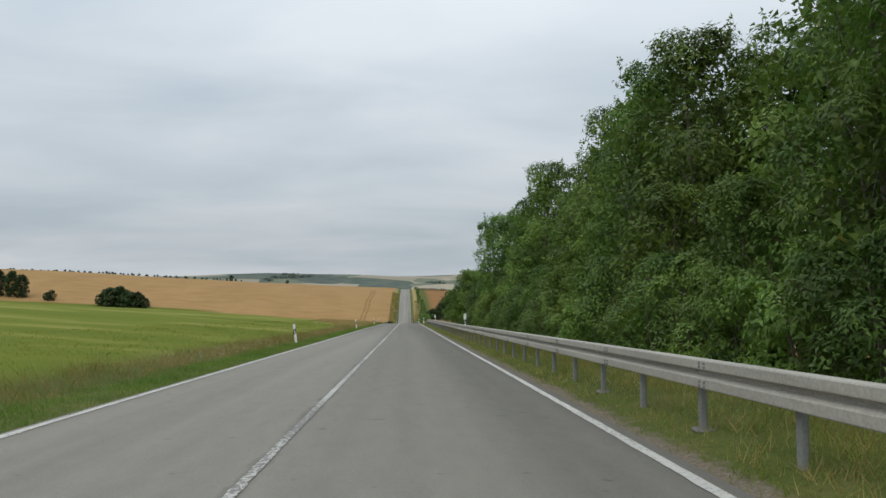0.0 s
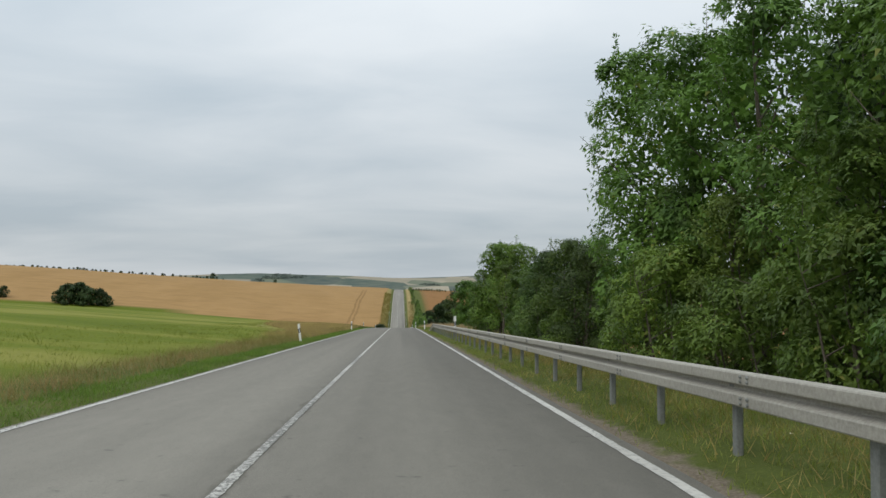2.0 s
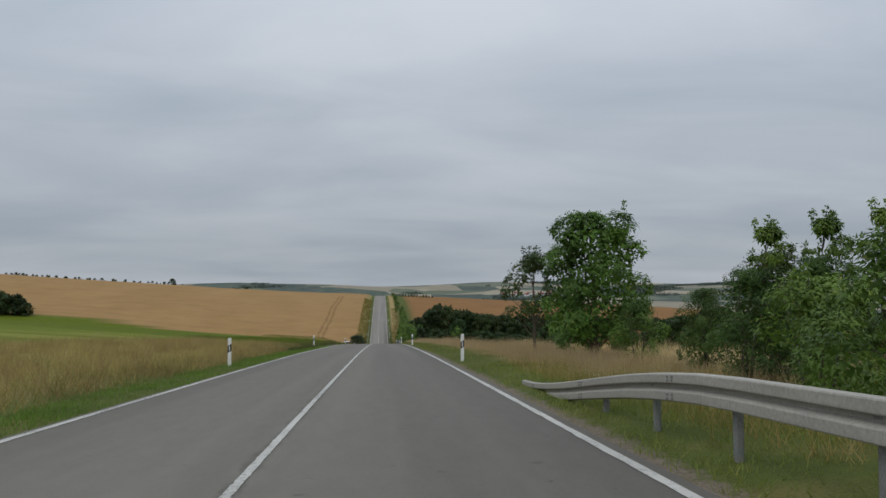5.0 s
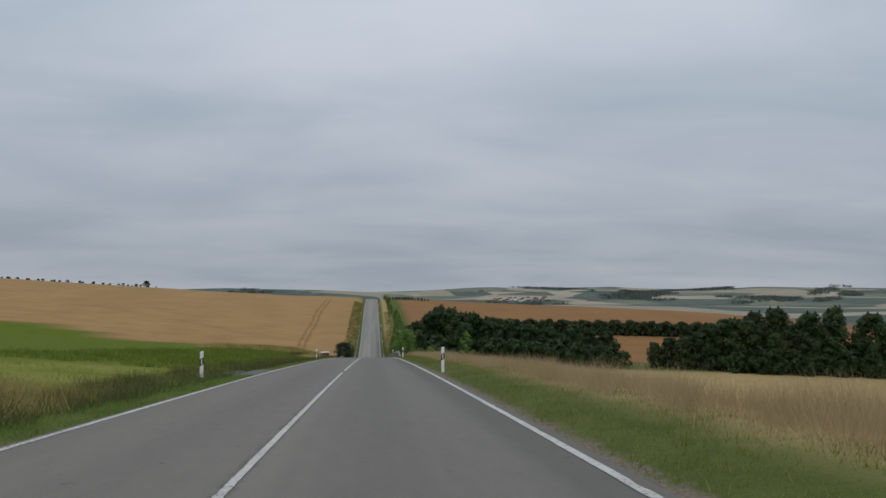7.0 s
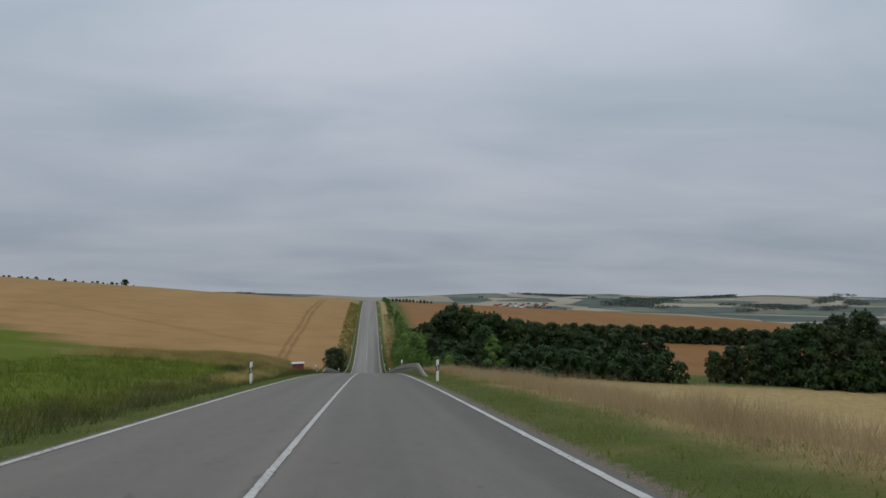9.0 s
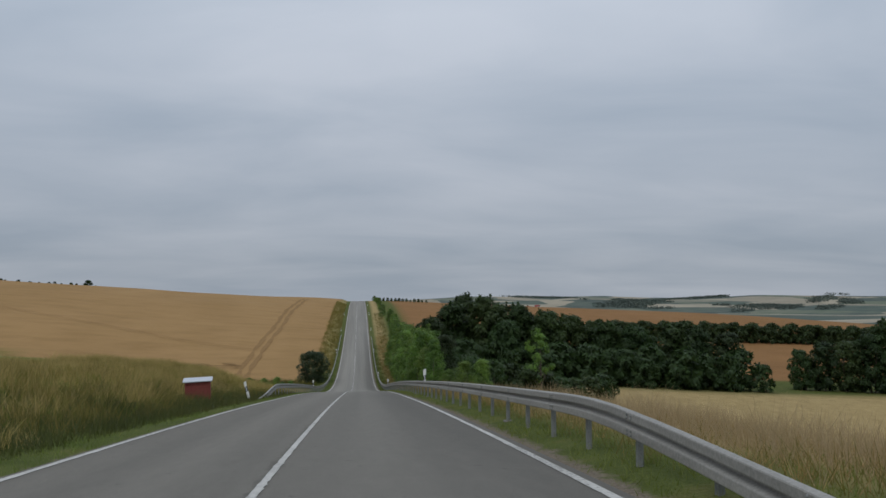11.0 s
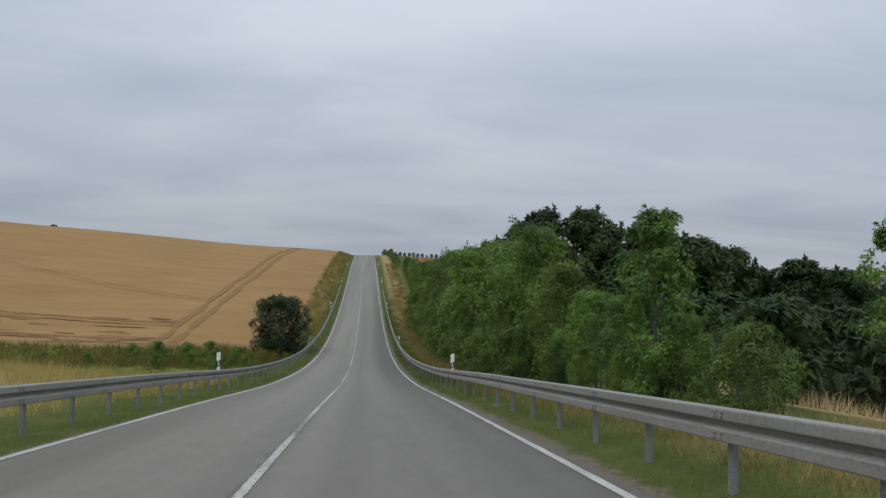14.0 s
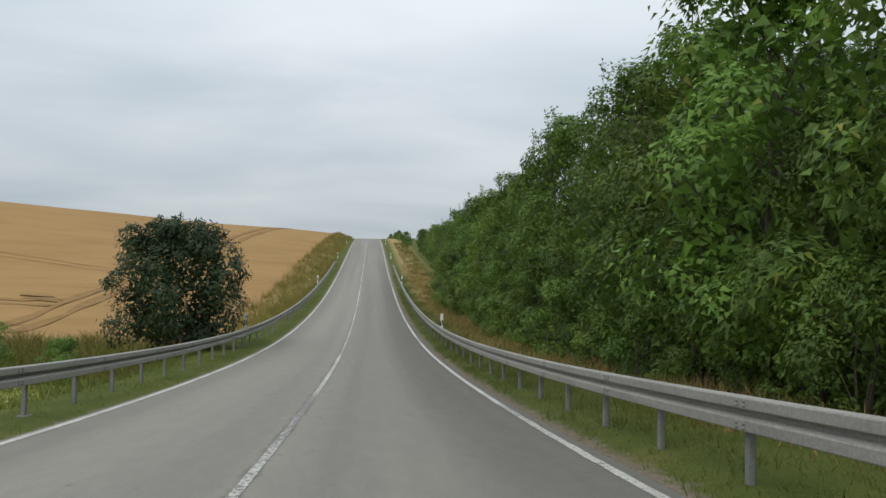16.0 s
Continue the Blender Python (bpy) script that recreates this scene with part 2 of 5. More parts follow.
def asphalt_material():
    m, t, b = material("worn_asphalt", 0.9)
    b.inputs["Specular IOR Level"].default_value = 0.25
    grain = noise_of(t, 55.0, 3, 0.7)
    c = ramp_of(t, noise_of(t, 0.35, 5, 0.6, None, (1, 0.05, 1)), [(0.3, (0.205, 0.193, 0.168)), (0.7, (0.252, 0.236, 0.205))])
    c = mixed(t, 0.4, c, ramp_of(t, grain, [(0.3, (0.07, 0.066, 0.057)), (0.7, (0.28, 0.262, 0.228))]))
    c = mixed(t, 0.3, c, ramp_of(t, noise_of(t, 5.0, 5, 0.65, None, (1, 0.25, 1)), [(0.3, (0.13, 0.122, 0.108)), (0.5, (0.19, 0.178, 0.155)), (0.7, (0.25, 0.235, 0.207))]))
    # darker wheel paths along the lanes, and blotches of bitumen
    wave = noise_of(t, 0.9, 2, 0.5, None, (1, 0.01, 0))
    c = mixed(t, 0.35, c, ramp_of(t, wave, [(0.38, (0.12, 0.112, 0.096)), (0.62, (0.225, 0.209, 0.18))]))
    spots = ramp_of(t, noise_of(t, 4.5, 3, 0.5), [(0.69, (1, 1, 1)), (0.74, (0.5, 0.5, 0.5))])
    c = mixed(t, 0.6, c, spots, "MULTIPLY")
    # crumbled seam along the crown of the road
    sp = t.nodes.new("ShaderNodeSeparateXYZ")
    t.links.new(coords(t), sp.inputs[0])
    ab = t.nodes.new("ShaderNodeMath"); ab.operation = "ABSOLUTE"
    t.links.new(sp.outputs["X"], ab.inputs[0])
    sm = t.nodes.new("ShaderNodeMath"); sm.operation = "MULTIPLY_ADD"; sm.inputs[1].default_value = 0.34
    t.links.new(noise_of(t, 4.0, 5, 0.7, None, (1, 0.4, 1)), sm.inputs[0]); t.links.new(ab.outputs[0], sm.inputs[2])
    c = mixed(t, 0.55, c, ramp_of(t, sm.outputs[0], [(0.2, (0.45, 0.44, 0.42)), (0.27, (1, 1, 1))]), "MULTIPLY")
    # fine chippings
    chips = noise_of(t, 130.0, 2, 0.6)
    c = mixed(t, 0.55, c, ramp_of(t, chips, [(0.36, (0.6, 0.59, 0.57)), (0.5, (1.06, 1.06, 1.05)), (0.66, (1, 1, 1)), (0.74, (1.5, 1.48, 1.42))]), "MULTIPLY")
    # exposure change put into the colour: darker between y 76 and 280, lighter outside
    tone_y = t.nodes.new("ShaderNodeMath"); tone_y.operation = "MULTIPLY"; tone_y.inputs[1].default_value = 0.0025
    t.links.new(sp.outputs["Y"], tone_y.inputs[0])
    c = mixed(t, 1.0, c, ramp_of(t, tone_y.outputs[0], [(0.09, (1.08, 1.075, 1.06)), (0.19, (0.86, 0.85, 0.83)), (0.7, (0.82, 0.81, 0.79)), (0.86, (1.14, 1.14, 1.14))]), "MULTIPLY")
    t.links.new(c, b.inputs["Base Color"])
    bumped(t, b, grain, 0.35, 0.01)
    return m


def paint_material(name, worn):
    m, t, b = material(name, 0.6)
    wear = noise_of(t, 14.0, 5, 0.7)
    c = ramp_of(t, wear, [(0.38, (0.17, 0.162, 0.145)), (0.47, (0.44, 0.425, 0.385)), (0.8, (0.56, 0.54, 0.49))])
    c = mixed(t, 0.5, c, ramp_of(t, noise_of(t, 0.8, 4), [(0.3, (0.3, 0.288, 0.258)), (0.7, (0.56, 0.54, 0.49))]))
    # flaked off down to the asphalt, more in some stretches than in others
    patch = t.nodes.new("ShaderNodeMath"); patch.operation = "MULTIPLY_ADD"; patch.inputs[1].default_value = 0.55
    t.links.new(noise_of(t, 0.16, 2, 0.5), patch.inputs[0]); t.links.new(noise_of(t, 22.0, 4, 0.75, None, (1, 0.6, 1)), patch.inputs[2])
    gone = ramp_of(t, patch.outputs[0], [(0.86 - worn, (0, 0, 0)), (0.92 - worn, (1, 1, 1))])
    c = mixed(t, gone, c, (0.13, 0.123, 0.108))
    t.links.new(c, b.inputs["Base Color"])
    return m


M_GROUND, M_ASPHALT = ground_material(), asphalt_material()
M_PAINT, M_PAINT_WORN = paint_material("road_paint", 0.0), paint_material("flaked_road_paint", 0.1)
M_STEEL = two_tone("galvanised_steel", (0.27, 0.252, 0.215), (0.38, 0.358, 0.31), 1.2, 0.7, 0.1, 0.05, 30.0, (1, 0.3, 4))
# same steel darkened: the lower exposure in the dip is put into the colour
M_STEEL_DIM = two_tone("dim_galvanised_steel", (0.2, 0.192, 0.172), (0.31, 0.297, 0.266), 1.2, 0.7, 0.1, 0.05, 30.0, (1, 0.3, 4))
M_POST = two_tone("post_steel", (0.15, 0.156, 0.146), (0.24, 0.245, 0.23), 3.0, 0.75, 0.15, 0.05)
M_CONCRETE = two_tone("footing_concrete", (0.1, 0.092, 0.078), (0.18, 0.17, 0.15), 4.0, 0.9, 0.0, 0.3)
M_WHITE = two_tone("white_plastic", (0.68, 0.68, 0.66), (0.78, 0.78, 0.76), 6.0, 0.45)
M_BLACK = two_tone("black_plastic", (0.012, 0.012, 0.013), (0.022, 0.022, 0.022), 6.0, 0.45)
M_REFLECT = two_tone("reflector", (0.55, 0.57, 0.6), (0.7, 0.72, 0.74), 30.0, 0.2)
M_BARK = two_tone("bark", (0.06, 0.048, 0.036), (0.12, 0.1, 0.075), 6.0, 0.9, 0.0, 0.5, 18.0, (1, 1, 0.25))
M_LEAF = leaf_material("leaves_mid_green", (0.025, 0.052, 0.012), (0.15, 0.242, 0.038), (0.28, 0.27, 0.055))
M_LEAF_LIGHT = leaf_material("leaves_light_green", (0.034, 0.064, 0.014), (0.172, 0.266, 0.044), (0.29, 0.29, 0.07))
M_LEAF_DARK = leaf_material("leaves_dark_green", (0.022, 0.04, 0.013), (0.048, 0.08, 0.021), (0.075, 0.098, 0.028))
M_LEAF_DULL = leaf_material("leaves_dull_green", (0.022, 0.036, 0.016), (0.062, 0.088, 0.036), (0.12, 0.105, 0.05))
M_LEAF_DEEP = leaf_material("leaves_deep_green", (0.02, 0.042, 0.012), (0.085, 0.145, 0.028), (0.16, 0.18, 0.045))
M_GRASS = leaf_material("grass_blades", (0.1, 0.136, 0.026), (0.185, 0.22, 0.046), (0.36, 0.29, 0.11), 0.4)
M_GOLD = leaf_material("golden_grass_blades", (0.22, 0.155, 0.055), (0.44, 0.31, 0.122), (0.56, 0.43, 0.21), 0.4)
M_PALE = leaf_material("pale_golden_grass_blades", (0.26, 0.19, 0.068), (0.48, 0.365, 0.15), (0.6, 0.48, 0.24), 0.45)
M_VERGE = leaf_material("fresh_green_grass_blades", (0.075, 0.13, 0.014), (0.17, 0.25, 0.034), (0.26, 0.28, 0.06), 0.4)
M_STRAW = leaf_material("dry_grass_blades", (0.4, 0.305, 0.15), (0.62, 0.485, 0.265), (0.67, 0.54, 0.31), 0.5)
M_MEADOW = leaf_material("meadow_blades", (0.1, 0.1, 0.018), (0.23, 0.19, 0.048), (0.38, 0.285, 0.11), 0.4)
M_WEED = leaf_material("dark_weed_blades", (0.045, 0.052, 0.013), (0.1, 0.108, 0.028), (0.2, 0.16, 0.06), 0.4)
M_LEAFY = leaf_material("leafy_field_plants", (0.066, 0.1, 0.008), (0.13, 0.165, 0.016), (0.22, 0.2, 0.055), 0.4)
M_CROP = leaf_material("crop_leaves", (0.135, 0.17, 0.022), (0.2, 0.232, 0.038), (0.28, 0.27, 0.06), 0.5)
# bluish tint stands in for distance haze on the foliage
M_WOODS = two_tone("haze_tinted_foliage", (0.058, 0.078, 0.066), (0.09, 0.112, 0.09), 0.02, 1.0, 0.0, 0.0, 0.2)
M_TRACK = two_tone("dark_asphalt", (0.075, 0.07, 0.062), (0.12, 0.112, 0.1), 0.8, 0.9, 0.0, 0.3, 60.0)
M_FLOWER = two_tone("white_flower", (0.56, 0.54, 0.4), (0.68, 0.66, 0.54), 9.0, 0.8)
M_RED = two_tone("red_boards", (0.16, 0.035, 0.028), (0.24, 0.055, 0.042), 5.0, 0.8, 0.0, 0.2, 30.0, (6, 6, 0.6))
M_TIN = two_tone("sheet_roof", (0.42, 0.44, 0.47), (0.55, 0.57, 0.6), 4.0, 0.5, 0.2)
M_RUT = two_tone("flattened_straw", (0.19, 0.112, 0.048), (0.28, 0.172, 0.076), 0.8, 1.0, 0.0, 0.3, 8.0)
M_RUT.node_tree.nodes["Principled BSDF"].inputs["Specular IOR Level"].default_value = 0.05

# ---- the lie of the land ----
# height of the carriageway along the road, every 20 m from y = -20
HEIGHTS = np.array([
    0.72, -0.20, -1.14, -2.08, -3.00, -3.93, -4.87, -5.80, -6.77, -7.83, -8.96, -10.18, -11.46, -12.84, -14.38, -16.09,
    -17.90, -19.85, -21.86, -23.36, -24.14, -24.09, -23.36, -22.13, -20.61, -18.93, -17.21, -15.54, -13.98, -12.58, -11.40, -10.46,
    -9.76, -9.25, -8.86, -8.55, -8.5, -8.75, -9.3, -10.1, -11.1, -12.2, -13.3,
])


def smooth(a, b, v):
    u = np.clip((np.asarray(v, float) - a) / (b - a), 0, 1)
    return u * u * (3 - 2 * u)


def road_z(y):
    y = np.asarray(y, float)
    u = (np.clip(y, -20, 795) + 20) / 20
    i = np.clip(u.astype(int), 1, len(HEIGHTS) - 3)
    f = u - i
    a, b, c, d = HEIGHTS[i - 1], HEIGHTS[i], HEIGHTS[i + 1], HEIGHTS[i + 2]
    z = b + 0.5 * f * (c - a + f * (2 * a - 5 * b + 4 * c - d + f * (3 * (b - c) + d - a)))
    return z + np.where(y < -20, -0.047 * (y + 20), 0) + np.where(y > 795, -0.02 * np.minimum(y - 795, 400), 0)


def ripple(x, y, s):
    return np.sin(x / s + 1.3 * np.sin(y / s * 0.7)) * np.cos(y / s * 0.9 + 0.8 * np.sin(x / s * 1.1))


def ground_z(x, y):
    x, y = np.asarray(x, float), np.asarray(y, float)
    base = road_z(y)
    al = np.maximum(-x - 4.5, 0)
    rise = 34 * (1 - np.exp(-al / 300))
    grade = 0.68 + 0.32 * smooth(400, 560, y) - 0.41 * smooth(550, 740, y) - 0.75 * np.exp(-(((y - 392) / 62) ** 2)) * np.exp(-((al / 75) ** 2))
    left = rise * grade + 0.9 * smooth(425, 470, y) * smooth(5.0, 8.5, -x) + 0.8 * smooth(225, 262, y) * (1 - smooth(300, 350, y)) * smooth(5.5, 11, -x)
    left += 0.95 * np.exp(-(((y - 306) / 19) ** 2)) * smooth(7, 14, -x)
    left -= 0.9 * smooth(332, 356, y) * (1 - smooth(395, 425, y)) * smooth(4.8, 8, -x)
    left -= 1.6 * smooth(8, 50, al) * (1 - smooth(150, 260, al)) * smooth(520, 570, y) * (1 - smooth(700, 760, y))
    ar = np.maximum(x - 13, 0)
    right = -0.046 * np.minimum(ar, 400) - 0.1 * np.minimum(ar, 60) * (1 - smooth(325, 374, y)) * smooth(110, 180, y) - 1.9 * smooth(16, 30, x) * (1 - smooth(325, 370, y)) - 0.35 * smooth(5, 10, x) * (1 - smooth(100, 140, y))
    right -= 0.2 * np.clip(x - 7, 0, 4.5) * smooth(140, 168, y) * (1 - smooth(300, 330, y))
    near = base - 0.05 + np.where(x > 0, 0.13 * smooth(3.65, 4.8, x), 0.03 * smooth(3.22, 3.6, -x) - 0.06 * smooth(3.8, 4.6, -x)) + np.where(x < 0, left, right)
    near += 0.05 * ripple(x, y, 2.3) * smooth(4.2, 6, np.abs(x)) + 0.25 * ripple(x, y, 17) * smooth(9, 30, np.abs(x))
    far = -34 + 7 * ripple(x + 300, y, 260) + 44 * smooth(1900, 3900, y + 0.12 * x + 350 * ripple(x, y, 700)) + (12 * ripple(x, y * 0.6, 420) + 7 * ripple(x + 90, y * 0.5, 170)) * smooth(1500, 3400, y)
    w = np.maximum(np.where(x < 0, smooth(1100, 1700, y), smooth(760 + 340 * np.clip(1 - x / 60, 0, 1), 1250 + 450 * np.clip(1 - x / 60, 0, 1), y)), smooth(190, 480, x))
    w = np.maximum(w, smooth(600, 1200, -x) * smooth(500, 900, y))
    return near * (1 - w) + far * w


# ---- builders ----


def mesh_of(name, verts, faces, mat, flat=False):
    me = bpy.data.meshes.new(name)
    v = np.asarray(verts, dtype=np.float32).reshape(-1, 3)
    f = np.asarray(faces, dtype=np.int32)
    me.vertices.add(len(v))
    me.vertices.foreach_set("co", v.ravel())
    me.loops.add(f.size)
    me.loops.foreach_set("vertex_index", f.ravel())
    me.polygons.add(len(f))
    me.polygons.foreach_set("loop_start", np.arange(0, f.size, f.shape[1], dtype=np.int32))
    me.polygons.foreach_set("use_smooth", np.full(len(f), not flat))
    me.update(calc_edges=True)
    me.materials.append(mat)
    return me


def grid_faces(nu, nv):
    i = np.arange(nu * nv).reshape(nu, nv)
    return np.stack([i[:-1, :-1], i[1:, :-1], i[1:, 1:], i[:-1, 1:]], -1).reshape(-1, 4)


def part(name, bm, mat, parent, label=""):
    """Links a bmesh as one mesh object under a thing."""
    me = bpy.data.meshes.new(name)
    bm.normal_update()
    bm.to_mesh(me)
    bm.free()
    me.materials.append(mat)
    return piece(name, me, parent, label)


def piece(name, me, parent, label=""):
    ob = new(name, me)
    ob.parent = parent
    if label:
        tagged(ob, label)
    return ob


def box(bm, size, at=(0, 0, 0), bevel=0.0, turn=None):
    m = Matrix.Translation(at) @ (turn or Matrix()) @ Matrix.Diagonal((*size, 1))
    r = bmesh.ops.create_cube(bm, size=1, matrix=m)
    if bevel:
        e = {e for v in r["verts"] for e in v.link_edges}
        bmesh.ops.bevel(bm, geom=list(e), offset=bevel, segments=1, affect="EDGES")
    return r


# ---- ground ----
def build_ground():
    xs = np.array([-3200, -2300, -1700, -1250, -950, -720, -560, -450, -370, -310, -260, -220, -185, -156, -132, -112, -95, -81, -69, -59, -50, -42, -35, -29, -24, -20,
                   -17, -14.5, -12.5, -11, -9.7, -8.5, -7.5, -6.6, -5.8, -5.1, -4.6, -4.2, -3.8, -3.6, -3.4, -3.2, 0, 3.55, 3.75, 3.95, 4.15, 4.4, 4.9, 5.5, 6.3, 7.3, 8.5, 10, 11.5, 13, 14.5, 16.5,
                   19, 22, 26, 31, 37, 44, 52, 61, 72, 85, 100, 118, 140, 165, 195, 230, 270, 320, 380, 450, 540, 650, 800, 1000, 1250, 1600, 2100, 2800, 3600])
    ys = np.concatenate([[-300, -200, -130, -90, -60, -40], np.arange(-25, 721, 4), np.arange(735, 1000, 18), np.arange(1030, 2000, 50), np.arange(2100, 4850, 100)])
    X, Y = np.meshgrid(xs, ys, indexing="ij")
    Z = ground_z(X, Y)
    me = mesh_of("ground", np.stack([X, Y, Z], -1), grid_faces(len(xs), len(ys)), M_GROUND)
    x, y = X.ravel(), Y.ravel()
    # fields: a green crop on the near slope, ripe wheat on the far one
    edge = 394 + 46 * smooth(35, 115, -x)
    wheat_l = smooth(6.5, 8.5, -x) * smooth(-2, 3, y - edge)
    crop = smooth(5.6, 7.2, -x)
    wheat_r = smooth(14, 18, x) * smooth(398, 404, y) + smooth(12.5, 14.5, x) * smooth(48, 58, y) * (1 - smooth(112, 135, y))
    wheat = np.clip(wheat_l * (x < 0) + wheat_r * (x > 0), 0, 1)
    dry_l = 0.25 * smooth(5.2, 6.5, -x) * smooth(250, 268, y) * (1 - smooth(318, 326, y)) + 0.85 * smooth(6, 9, -x) * smooth(299, 310, y) * (1 - smooth(336, 346, y))
    strip_w = 6.5 + 7.5 * smooth(92, 125, y)
    dry_l += 0.42 * smooth(4.8, 5.6, -x) * (1 - smooth(-1, 1, -x - strip_w)) * smooth(80, 96, y) * (1 - smooth(140, 160, y)) + 0.7 * smooth(4.6, 5.4, -x) * (1 - smooth(6.5, 8, -x)) * smooth(218, 226, y) * (1 - smooth(240, 248, y))
    dry_l += smooth(4.6, 5.6, -x) * (1 - smooth(7.5, 8.5, -x)) * smooth(400, 420, y) * 0.6
    dry_r = smooth(5.0, 6.6, x) * (1 - smooth(170, 220, x)) * smooth(112, 135, y) * (1 - np.where(x < 14, smooth(304, 318, y), smooth(366, 378, y))) + smooth(5, 6, x) * (1 - smooth(8, 9, x)) * smooth(380, 420, y) * 0.9
    dry_l *= 1 - smooth(24, 34, -x)
    dry = np.clip(np.where(x < 0, dry_l, dry_r), 0, 1) * (1 - wheat * 0.7)
    grav = (1 - smooth(3.6, 4.35, x)) * (x > 0) + 0.75 * (1 - smooth(3.25, 3.65, -x)) * (x <= 0)
    crop = crop * (x < 0) * (1 - wheat)
    zone = np.stack([crop, wheat, dry * (1 - wheat * 0.0), grav], -1).astype(np.float32)
    a = me.attributes.new("zone", "FLOAT_COLOR", "POINT")
    a.data.foreach_set("color", zone.ravel())
    a = me.attributes.new("leafy", "FLOAT", "POINT")
    a.data.foreach_set("value", (smooth(176, 188, y) * (1 - smooth(326, 340, y) * (1 - smooth(30, 45, -x)))).astype(np.float32))
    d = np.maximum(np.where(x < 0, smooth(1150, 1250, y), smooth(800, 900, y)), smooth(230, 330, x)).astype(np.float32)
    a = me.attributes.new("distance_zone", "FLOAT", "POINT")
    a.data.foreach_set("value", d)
    tagged(new("ground", me), "rolling farmland with green crop and ripe wheat", "ground", kind="structure")


def strip(name, x0, x1, y0, y1, lift, mat, step=2.5, skirt=0.0, ragged=0.0):
    """A band along the road; ragged: how far its edges wander, in metres."""
    n = max(2, int(round((y1 - y0) / step)) + 1)
    y = np.linspace(y0, y1, n)
    z = road_z(y) + lift
    rng = np.random.default_rng(int(abs(x0) * 1000) + n)
    rows = [(x0, z), (x1, z)] if not skirt else [(x0 - 0.04, z - skirt), (x0, z), (0, z), (x1, z), (x1 + 0.04, z - skirt)]
    v = np.stack([np.stack([np.full(n, a), y, b], -1) for a, b in rows], 0)
    if ragged:
        wander = 0.4 * ragged * np.sin(y * 0.21 + 0.7 * np.sin(y * 0.083))
        v[:, :, 0] += wander + rng.normal(0, ragged, (len(rows), n)) * rng.choice([0.25, 1.0, 1.8], (len(rows), n), p=[0.6, 0.3, 0.1])
    return mesh_of(name, v, grid_faces(len(rows), n)[:, ::-1], mat)


